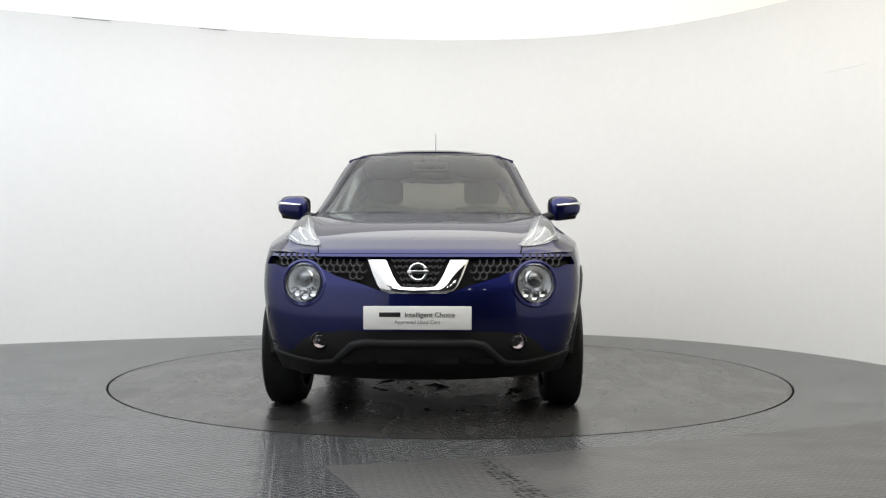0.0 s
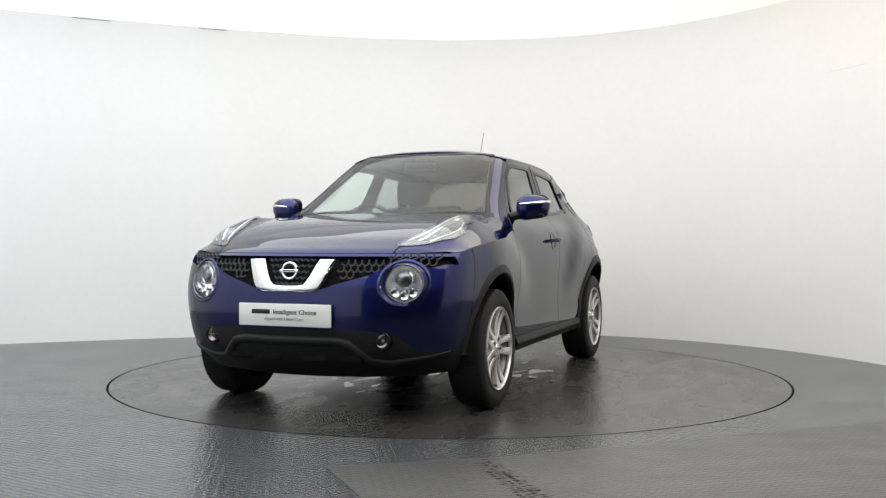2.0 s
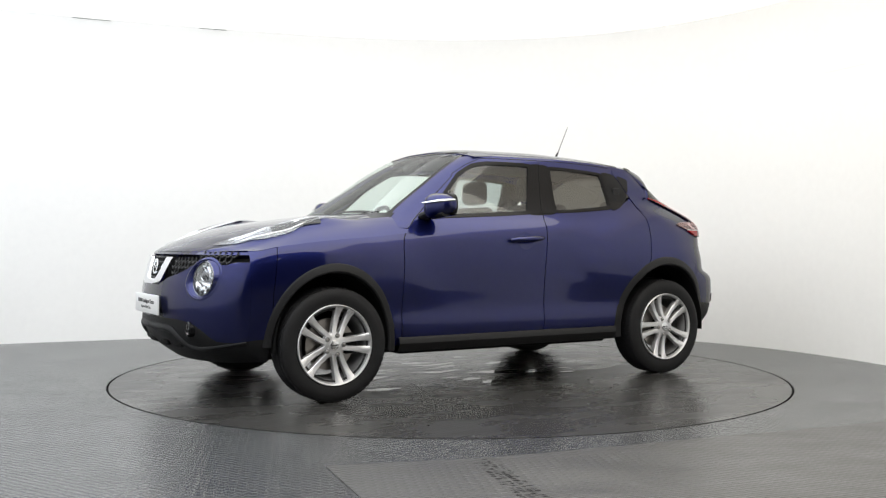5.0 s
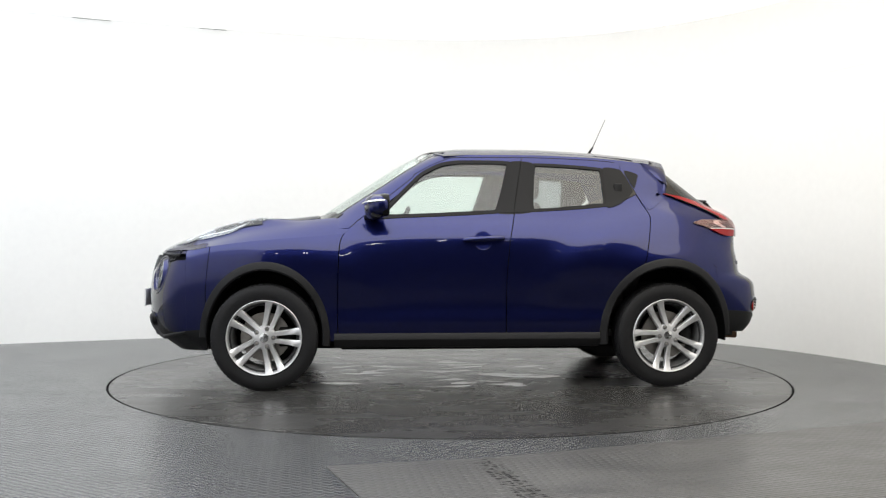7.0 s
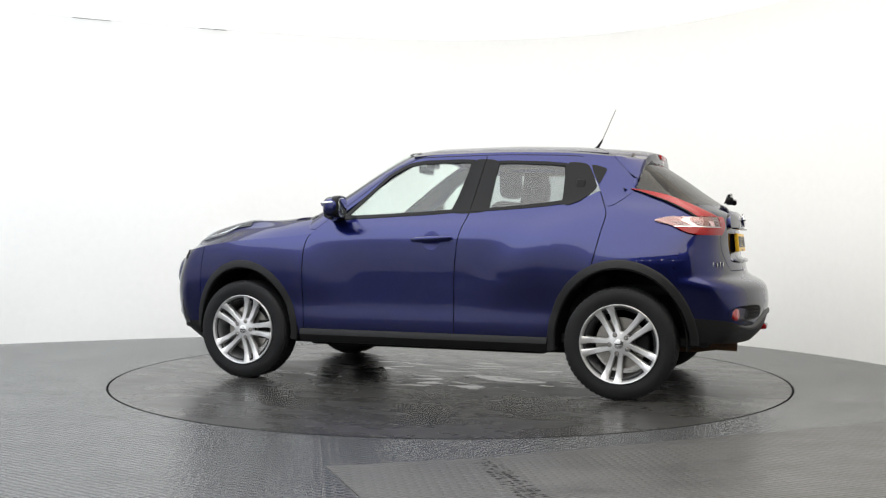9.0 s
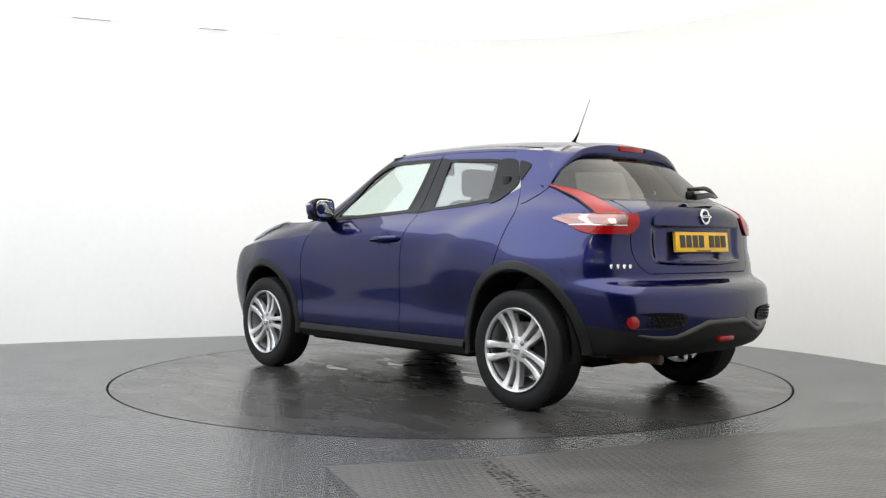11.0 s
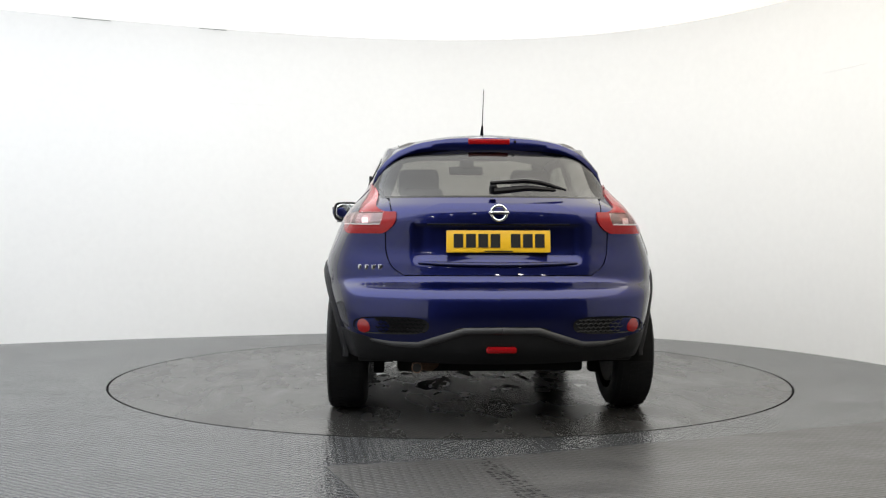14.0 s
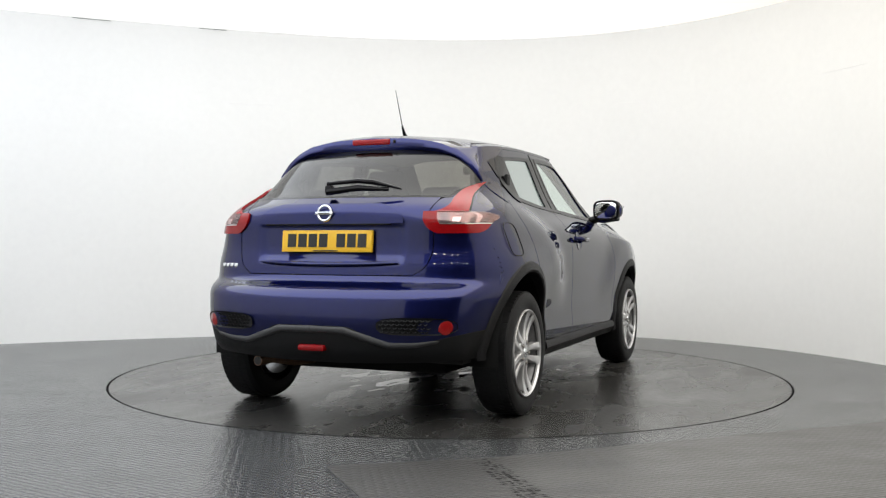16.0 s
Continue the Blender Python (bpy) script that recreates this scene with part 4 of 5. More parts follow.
def badge(name, centre, normal, r, car):
    """A chrome ring with a bar across."""
    n = Vector(normal).normalized()
    turn = n.to_track_quat("X", "Z").to_matrix()
    bm = bmesh.new()
    N, K = 36, 10
    rings = []
    for i in range(N):
        a = 2 * math.pi * i / N
        c, s = math.cos(a), math.sin(a)
        rings.append([bm.verts.new((0.006 * math.sin(2 * math.pi * k / K), (r * 0.86 + r * 0.16 * math.cos(2 * math.pi * k / K)) * c, (r * 0.86 + r * 0.16 * math.cos(2 * math.pi * k / K)) * s)) for k in range(K)])
    for i in range(N):
        a, b = rings[i], rings[(i + 1) % N]
        for k in range(K):
            bm.faces.new((a[k], a[(k + 1) % K], b[(k + 1) % K], b[k]))
    box(-0.002, 0.010, -r * 1.14, r * 1.14, -r * 0.17, r * 0.17, 0.003, bm)
    bmesh.ops.recalc_face_normals(bm, faces=bm.faces)
    for v in bm.verts:
        v.co = turn @ v.co + Vector(centre)
    ob = part(name, bm, CHROME, car, "chrome ring emblem with a bar")
    bm = box(0.009, 0.0112, -r * 0.72, r * 0.72, -r * 0.07, r * 0.07)
    for v in bm.verts:
        v.co = turn @ v.co + Vector(centre)
    part("emblem_bar", bm, INK, ob)
    return ob


def headlights(car):
    for sg in (1, -1):
        c = Vector((1.938, sg * 0.583, 0.707))
        turn = Vector((1, sg * 0.30, 0.16)).normalized().to_track_quat("X", "Z").to_matrix()

        def place(bm):
            for v in bm.verts:
                v.co = turn @ v.co + c
            return bm
        bm = bmesh.new()
        rings = []
        for k in range(64):
            a = 2 * math.pi * k / 64
            cy, cz = math.cos(a), math.sin(a)
            row = []
            for r, out in ((0.121, 0.0005), (0.116, 0.003), (0.110, 0.003), (0.106, -0.002)):
                y, z = 0.583 + r * cy, min(0.707 + r * cz, 0.835)
                x = at(s_of_y(y, z), z)[0]
                row.append(Vector((x + out, sg * y, z)))
            base = [turn @ Vector((h, sg * r * cy, r * cz)) + c for r, h in ((0.098, 0.0), (0.094, -0.015), (0.093, -0.06))]
            row.append(row[-1].lerp(base[0], 0.5))
            row += base
            rings.append([bm.verts.new(p) for p in row])
        for k in range(64):
            p, q = rings[k], rings[(k + 1) % 64]
            for n in range(len(p) - 1):
                bm.faces.new((p[n], p[n + 1], q[n + 1], q[n]))
        bmesh.ops.recalc_face_normals(bm, faces=bm.faces)
        lamp = part("headlight", bm, PAINT, car, "round headlight sunk in the blue bumper")
        part("bezel", place(lathe([(0.0985, 0.000), (0.0955, 0.004), (0.093, 0.002), (0.091, -0.03)], 56, "x")), TRAY, lamp)
        part("reflector", place(lathe([(0.090, -0.012), (0.082, -0.03), (0.06, -0.055), (0.0, -0.07)], 40, "x")), REFLECTOR, lamp, "faceted silver reflector")
        part("projector", place(lathe([(0.046, -0.06), (0.046, -0.012), (0.040, -0.008), (0.036, -0.012)], 32, "x", (0, 0, 0.026))), CHROME, lamp)
        part("projector_lens", place(lathe([(0.038, -0.014), (0.03, -0.002), (0.016, 0.004), (0.0, 0.006)], 32, "x", (0, 0, 0.026))), TRAY, lamp)
        for k, (y, z) in enumerate(((0.045, -0.045), (-0.045, -0.045), (0.0, -0.06))):
            part("reflector_cup", place(lathe([(0.026, -0.012), (0.02, -0.03), (0.0, -0.04)], 20, "x", (0, y, z))), CHROME, lamp)
        part("lens", place(lathe([(0.093, 0.002), (0.08, 0.014), (0.05, 0.024), (0.02, 0.028), (0.0, 0.0285)], 48, "x")), LENS, lamp, "clear headlight glass")
    # raised position lamps on the wings
    y_in = curve((1.86, 1.80, 1.7, 1.5, 1.38, 1.22), (0.50, 0.52, 0.555, 0.60, 0.63, 0.675))
    y_out = curve((1.86, 1.80, 1.72, 1.62, 1.5, 1.4, 1.22), (0.51, 0.60, 0.68, 0.735, 0.742, 0.722, 0.69))
    top_skin("position_lamp", const(1.855), const(1.23), y_in, y_out, 30, 12, LENS, car, lift=0.010, label="clear raised lamp on the wing", depth=0.012)
    y_in2 = lambda x: y_in(x) + 0.006
    y_out2 = lambda x: y_out(x) - 0.006
    top_skin("lamp_tray", const(1.84), const(1.27), y_in2, y_out2, 30, 12, TRAY, car, lift=0.003, depth=0.0)
    mid = lambda x: (y_in(x) + y_out(x)) / 2
    for sg in (1, -1):
        for f, x0, x1, r in ((0.18, 1.78, 1.34, 0.005), (0.5, 1.76, 1.60, 0.006), (0.85, 1.74, 1.40, 0.004)):
            pts = [(x, sg * (y_in(x) + (y_out(x) - y_in(x)) * f), top(x, y_in(x) + (y_out(x) - y_in(x)) * f) + 0.004) for x in np.linspace(x0, x1, 10)]
            part("lamp_ridge", tube(pts, r, 8), CHROME, car)
    top_skin("lamp_insert", const(1.58), const(1.29), lambda x: mid(x) - 0.03, lambda x: mid(x) + 0.045, 14, 6, GREYPLASTIC, car, lift=0.0055, depth=0.0)
    top_skin("indicator", const(1.44), const(1.41), lambda x: mid(x) - 0.01, lambda x: mid(x) + 0.012, 8, 4, SATIN, car, lift=0.0065, depth=0.0)


GLASS_X = curve((1.13, 1.146, 1.189, 1.214, 1.236, 1.30, 1.36, 1.40, 1.44), (-1.68, -1.62, -1.505, -1.41, -1.300, -1.312, -1.316, -1.305, -1.27))


def tailgate(car, s_hatch):
    gate = skin("tailgate", lambda z: s_hatch(z) + 0.014, const(S_END[0]), const(0.75), const(1.142), 40, 34, PAINT, car, label="blue tailgate")
    # raised number plate frame: brow above, ledge below
    xx = lambda y, z: at(s_of_y(abs(y), z, False, True), z)[0]
    skin("plate_brow", lambda z: s_of_y(0.415 - 0.13 * min(1.0, max(0.0, (z - 1.005) / 0.093)) ** 3, z, False, True), const(S_END[0]), const(1.005), const(1.098), 24, 8, PAINT, car, lift=0.014, depth=0.016)
    pts = [(xx(y, 0.80) - 0.006, y, 0.802 + 0.01 * (abs(y) / 0.4) ** 2) for y in np.linspace(-0.40, 0.40, 21)]
    part("plate_ledge", tube(pts, [0.004 + 0.009 * (1 - (abs(p[1]) / 0.41) ** 4) for p in pts], 10), PAINT, car)
    # the plate sits in a shallow hollow
    for ob in gate:
        for v in ob.data.vertices:
            y, z = abs(v.co.y), v.co.z
            v.co.x += 0.020 * soft((0.435 - y) / 0.06) * soft((z - 0.795) / 0.05) * soft((1.012 - z) / 0.014)
    # black bar standing in for the shade in the recess under the brow
    part("handle_recess", box(-1.888, -1.85, -0.355, 0.355, 0.997, 1.006, 0.003), BLACK, car)
    # rear glass
    s_g = lambda z: s_of_x(GLASS_X(z), z)
    skin("rear_glass", s_g, const(S_END[0]), const(1.146), const(1.472), 36, 30, TINT, car, lift=-0.004, depth=0.0)
    skin("glass_border", s_g, lambda z: s_of_x(GLASS_X(z) - 0.022, z), const(1.15), const(1.40), 3, 24, BLACK, car, lift=-0.002, depth=0.006)
    skin("glass_sill", s_g, const(S_END[0]), const(1.140), const(1.150), 30, 2, BLACK, car, lift=0.0005, depth=0.006)
    for sg in (1, -1):
        pts = [(x - 0.008, sg * (y - 0.010), z) for z in np.linspace(1.230, 1.318, 12) for x, y in (at(s_g(z), z),)]
        part("spoiler_fin", tube(pts, [0.007, 0.010, 0.013, 0.015, 0.016, 0.016, 0.016, 0.016, 0.016, 0.015, 0.014, 0.012], 14), PAINT, car, "blue fin beside the rear glass")
    # tail lamps: a thin arm along the glass and a block at the corner
    arm_out = curve((1.06, 1.082, 1.103, 1.151, 1.189, 1.236), (-1.60, -1.578, -1.545, -1.458, -1.36, -1.275))
    arm_in = curve((1.06, 1.104, 1.145, 1.189, 1.214, 1.236), (-1.785, -1.700, -1.612, -1.500, -1.408, -1.290))
    block_out = curve((0.957, 0.968, 1.01, 1.043, 1.062), (-1.69, -1.64, -1.548, -1.452, -1.53))
    block_in = curve((0.957, 0.97, 1.0, 1.03, 1.062), (0.575, 0.55, 0.52, 0.507, 0.505))
    s_ao, s_ai = (lambda z: s_of_x(arm_out(z), z)), (lambda z: s_of_x(arm_in(z), z))
    s_bo, s_bi = (lambda z: s_of_x(block_out(z), z)), (lambda z: s_of_y(block_in(z), z, False, True))
    edge = lambda z: s_bi(z) - 0.32
    across = lambda z, f: s_ao(z) + f * (s_ai(z) - s_ao(z))
    skin("tail_lamp", lambda z: across(z, 0.34), s_ai, const(1.060), const(1.232), 10, 30, REDLENS, car, lift=0.010, label="red arm of the tail lamp", depth=0.02)
    skin("tail_lamp", s_bo, edge, const(0.957), const(1.002), 22, 10, REDLENS, car, lift=0.012, label="red lower tail lamp", depth=0.02)
    skin("tail_lamp", edge, s_bi, const(0.957), const(1.062), 8, 14, REDLENS, car, lift=0.012, label="red inner edge of the tail lamp", depth=0.02)
    skin("tail_lamp", s_bo, edge, const(1.002), const(1.062), 22, 8, TAILTRAY, car, lift=0.006, label="clear middle of the tail lamp", depth=0.02)
    for k, m in enumerate((TAILTRAY, TRAY, SATIN, TRAY, TAILTRAY, SATIN, TRAY)):
        facet = lambda z, f: s_bo(z) + (edge(z) - s_bo(z)) * f
        skin("lamp_facet", lambda z, f=(k + 0.1) / 7: facet(z, f), lambda z, f=(k + 0.85) / 7: facet(z, f), const(1.008), const(1.034 if k % 2 else 1.055), 3, 5, m, car, lift=0.009, depth=0.005)
    skin("lamp_divider", s_bo, edge, const(1.0005), const(1.0045), 22, 1, SATIN, car, lift=0.0135, depth=0.004)
    skin("tail_lens", s_bo, edge, const(1.002), const(1.062), 22, 6, TAILGLASS, car, lift=0.013, depth=0.0)
    skin("lamp_seal", lambda z: across(z, 0.27), lambda z: across(z, 0.345), const(1.062), const(1.226), 3, 30, BLACK, car, lift=0.011, depth=0.01)
    badge("badge_rear", (-1.893, 0, 1.058), (-1, 0, 0.1), 0.044, car)
    # model lettering drawn as plain bars
    for k in range(4):
        y = 0.70 - 0.034 * k
        part("letter_bar", box(xx(y - 0.01, 0.79) - 0.004, xx(y - 0.01, 0.79) + 0.003, y - 0.024, y, 0.775, 0.80, 0.003), CHROME, car, "chrome model lettering as plain bars")
    # yellow number plate with plain bars
    plate = part("number_plate", box(-1.880, -1.858, -0.26, 0.26, 0.862, 0.973, 0.004), YELLOW, car, "yellow rear number plate")
    for v in plate.data.vertices:
        v.co.x += (0.917 - v.co.z) * -0.10
    for k, y in enumerate((0.20, 0.138, 0.077, 0.016, -0.085, -0.146, -0.206)):
        bm = box(-1.8825, -1.8795, y - 0.024, y + 0.024, 0.887, 0.955)
        for v in bm.verts:
            v.co.x += (0.917 - v.co.z) * -0.10
        part("plate_bar", bm, INK, plate)
    part("plate_small_bar", box(-1.8875, -1.8845, -0.07, 0.07, 0.866, 0.872), INK, plate)
    # rear wiper
    wy = [(-1.80, 0.02, 1.168), (-1.79, -0.15, 1.186), (-1.735, -0.30, 1.180)]
    w = part("rear_wiper", tube([(x - 0.035, y, z) for x, y, z in wy], [0.018, 0.015, 0.009], 8), BLACK, car, "black rear wiper")
    part("wiper_pivot", box(-1.832, -1.785, 0.0, 0.04, 1.155, 1.205, 0.012), BLACK, w)
    part("blade", tube([(-1.805, 0.035, 1.213), (-1.80, -0.14, 1.225), (-1.78, -0.22, 1.218), (-1.745, -0.36, 1.182)], [0.010, 0.013, 0.013, 0.006], 8), BLACK, w)


def roof(car):
    zc = curve((0.24, 0.15, 0.0, -0.4, -0.8, -1.1, -1.42), (1.528, 1.547, 1.561, 1.563, 1.548, 1.525, 1.487))
    yr = curve((0.24, 0.0, -0.4, -0.8, -1.1, -1.42), (0.585, 0.60, 0.607, 0.595, 0.575, 0.53))

    def z_at(x, y, ye, ze):
        c = zc(x)
        return ze + (c - ze) * (1 - (abs(y) / ye) ** 2.6)
    bm = bmesh.new()
    n, m = 50, 32
    g = []
    for i in range(n + 1):
        row = []
        for j in range(m + 1):
            v = -1 + 2 * j / m
            x1 = -1.17 - 0.03 * (1 - v * v)
            x0 = 0.235 - 0.095 * abs(v) ** 4.0
            x = x0 + (x1 - x0) * i / n
            ze = rail_top(x) - 0.004
            ye = (flank_y(x, ze) if x < -0.6 else side(x, ze)) - 0.001
            row.append(bm.verts.new((x, v * ye, z_at(x, v * ye, ye, ze))))
        g.append(row)
    for i in range(n):
        for j in range(m):
            bm.faces.new((g[i][j], g[i + 1][j], g[i + 1][j + 1], g[i][j + 1]))
    done_skin(bm, 0, 0.02)
    part("roof", bm, PAINT, car, "blue roof")
    for sg in (1, -1):
        pts = []
        for i in range(20):
            x = 0.02 - i * 1.15 / 19
            ze = rail_top(x) - 0.004
            ye = side(x, ze)
            pts.append((x, sg * ye * 0.87, z_at(x, ye * 0.87, ye, ze) - 0.0025))
        part("roof_strip", tube(pts, 0.003, 6), PLASTIC, car, "black roof joint strip")
    # spoiler: an arch that falls away to both sides
    back_x = curve((0.0, 0.35, 0.65, 0.8, 0.92, 1.0), (-1.378, -1.375, -1.362, -1.350, -1.336, -1.327))
    back_y = curve((0.0, 0.35, 0.65, 0.8, 0.92, 1.0), (0.0, 0.20, 0.378, 0.468, 0.550, 0.609))
    back_z = curve((0.0, 0.35, 0.65, 0.8, 0.92, 1.0), (1.488, 1.481, 1.456, 1.422, 1.365, 1.300))
    front_t = curve((0.0, 0.35, 0.65, 0.8), (0.0, 0.36, 0.74, 1.0))
    bm = bmesh.new()
    g = []
    for j in range(2 * m + 1):
        v = -1 + j / m
        w = abs(v)
        B = Vector((back_x(w), back_y(w), back_z(w)))
        if w < 0.8:
            t = front_t(w)
            x = -1.172 - 0.03 * (1 - t * t)
            ze = rail_top(x) - 0.004
            ye = flank_y(x, ze) - 0.001
            F = Vector((x, t * ye, z_at(x, t * ye, ye, ze)))
        else:
            k = (w - 0.8) / 0.2
            x, z = -1.168 - 0.106 * k, 1.452 - 0.115 * k
            F = Vector((x, flank_y(x, z) + 0.006, z))
        B.y += 0.006 * soft((w - 0.7) / 0.2)
        row = []
        for i in range(9):
            k = i / 8
            p = F.lerp(B, k)
            p.z += 0.010 * math.sin(k * math.pi) * (1 - w)
            p.y += 0.012 * math.sin(k * math.pi) * max(0, w - 0.5)
            row.append(p)
        thick = 0.082 * (1 - 0.62 * w)
        row += [B + Vector((-0.006, 0, -thick * 0.25)), B + Vector((-0.009, -0.008 * w, -thick * 0.7)), B + Vector((0.0, -0.02 * w, -thick)), B + Vector((0.03, -0.03 * w, -thick * 0.85))]
        g.append([bm.verts.new((p.x, p.y * (1 if v >= 0 else -1), p.z)) for p in row])
    for a, b in zip(g, g[1:]):
        for k in range(len(a) - 1):
            bm.faces.new((a[k], a[k + 1], b[k + 1], b[k]))
    done_skin(bm, 0, 0)
    part("roof_spoiler", bm, PAINT, car, "blue roof spoiler")
    part("brake_light", box(-1.392, -1.35, -0.115, 0.115, 1.450, 1.482, 0.007), REDLENS, car, "red high-level brake light")
    part("washer_nozzle", box(-1.39, -1.36, -0.15, -0.135, 1.457, 1.474, 0.004), BLACK, car)
    aerial = part("aerial", tube([(-0.935, 0, 1.535), (-0.955, 0, 1.555), (-0.985, 0, 1.60)], [0.018, 0.010, 0.0055], 10), BLACK, car, "thin black roof aerial")
    part("whip", tube([(-0.983, 0, 1.598), (-1.075, 0, 1.80)], [0.0028, 0.0018], 8), BLACK, aerial)


def build_wheel(car, hx, sg):
    first = -18 if hx > 0 else 24
    c = (hx, 0, HUBZ)
    yo = 0.874
    prof = [(0.20, -0.02), (0.228, -0.012), (0.245, -0.004), (0.275, 0.0), (0.303, -0.003), (0.319, -0.013), (0.3255, -0.034), (0.328, -0.10), (0.3255, -0.165), (0.314, -0.195), (0.28, -0.212), (0.23, -0.205)]

    def put(bm):
        for v in bm.verts:
            v.co = Vector((v.co.x + hx, sg * (v.co.y + yo), v.co.z + HUBZ))
        if sg < 0:
            bmesh.ops.reverse_faces(bm, faces=bm.faces)
        return bm
    barrel = lathe([(0.226, -0.006), (0.215, -0.012), (0.205, -0.03), (0.198, -0.07), (0.19, -0.14), (0.19, -0.20)], 56)
    wheel = part("wheel", put(barrel), ALLOYSHADED, car, "five twin-spoke silver alloy wheel")
    tyre = lathe(prof, 72)
    bmesh.ops.recalc_face_normals(tyre, faces=tyre.faces)
    part("tyre", put(tyre), RUBBER, wheel, "black road tyre")
    tread = bmesh.new()
    for k in range(60):
        a = 2 * math.pi * k / 60
        for y, off in ((-0.035, 0), (-0.075, 0.5), (-0.115, 0), (-0.155, 0.5)):
            b = a + off * 2 * math.pi / 60
            t = Matrix.Rotation(b, 4, "Y")
            box(-0.013, 0.013, y - 0.016, y + 0.016, 0.317, 0.3285 if abs(y + 0.1) < 0.05 else 0.3262, 0, tread)
            for v in list(tread.verts)[-8:]:
                v.co = t @ v.co
    part("tread", put(tread), RUBBER, wheel)
    part("rim", put(lathe([(0.2305, -0.010), (0.2305, -0.001), (0.2275, 0.002), (0.2235, 0.0), (0.2205, -0.008), (0.214, -0.02)], 64)), ALLOY, wheel, "machined silver rim")
    for k in range(5):
        for pair in (-1, 1):
            bm = bmesh.new()
            rows = []
            base = math.radians(first + 72 * k)
            for i in range(7):
                t = i / 6
                r = 0.045 + t * 0.176
                off = pair * (0.0200 + 0.017 * t + 0.004 * t * t)
                half = 0.0130 + 0.0035 * t + 0.010 * t ** 6
                yy = -0.014 - 0.012 * math.sin(t * math.pi) + 0.010 * t ** 3
                rows.append([Vector((off + d * half, yy - drop, r)) for d, drop in ((-1.15, 0.035), (-1.0, 0.004), (-0.75, 0.0), (0.75, 0.0), (1.0, 0.004), (1.15, 0.035))])
            rot = Matrix.Rotation(base, 3, "Y")
            vs = [[bm.verts.new(rot @ p) for p in row] for row in rows]
            for a, b in zip(vs, vs[1:]):
                for q in range(5):
                    bm.faces.new((a[q], a[q + 1], b[q + 1], b[q]))
            bmesh.ops.recalc_face_normals(bm, faces=bm.faces)
            part("spoke", put(bm), ALLOY, wheel)
        a = math.radians(first + 72 * k)
        nut = lathe([(0.0, -0.007), (0.006, -0.007), (0.0085, -0.010), (0.0085, -0.05)], 6, "y", (0.056 * math.sin(a), 0, 0.056 * math.cos(a)))
        part("wheel_nut", put(nut), STEEL, wheel)
        # flat disc whose darker colour gives the shade of a sunken pocket
        part("nut_pocket", put(lathe([(0.0145, -0.0135), (0.0135, -0.012), (0.0, -0.0125)], 16, "y", (0.056 * math.sin(a), 0, 0.056 * math.cos(a)))), ALLOYSHADED, wheel)
    part("hub", put(lathe([(0.0, -0.014), (0.058, -0.0155), (0.070, -0.022), (0.076, -0.04)], 40)), ALLOY, wheel)
    part("hub_cap", put(lathe([(0.0, -0.009), (0.018, -0.009), (0.027, -0.012), (0.029, -0.018)], 32)), SATIN, wheel, "silver centre cap with emblem")
    part("cap_bar", put(box(-0.02, 0.02, -0.010, -0.0075, -0.003, 0.003)), GREYPLASTIC, wheel)
    disc = lathe([(0.06, -0.085), (0.15, -0.085), (0.15, -0.105), (0.06, -0.105)], 48)
    part("brake_disc", put(disc), STEEL, wheel)
    part("caliper", put(box(-0.165, -0.085, -0.115, -0.06, -0.06, 0.06, 0.012)), DARK, wheel)


def pad(cy, cz, a, b, layers, n=40):
    """A plate with round corners, facing back: layers of (x, growth) from its edge."""
    bm = bmesh.new()
    rings = []
    for x, g in layers:
        ring = []
        for k in range(n):
            t = 2 * math.pi * k / n
            c, d = math.cos(t), math.sin(t)
            ring.append(bm.verts.new((x, cy + (a + g) * math.copysign(abs(c) ** 0.55, c), cz + (b + g) * math.copysign(abs(d) ** 0.55, d))))
        rings.append(ring)
    for p, q in zip(rings, rings[1:]):
        for k in range(n):
            bm.faces.new((p[k], p[(k + 1) % n], q[(k + 1) % n], q[k]))
    bm.faces.new(rings[0])
    bm.faces.new(rings[-1])
    bmesh.ops.recalc_face_normals(bm, faces=bm.faces)
    return bm


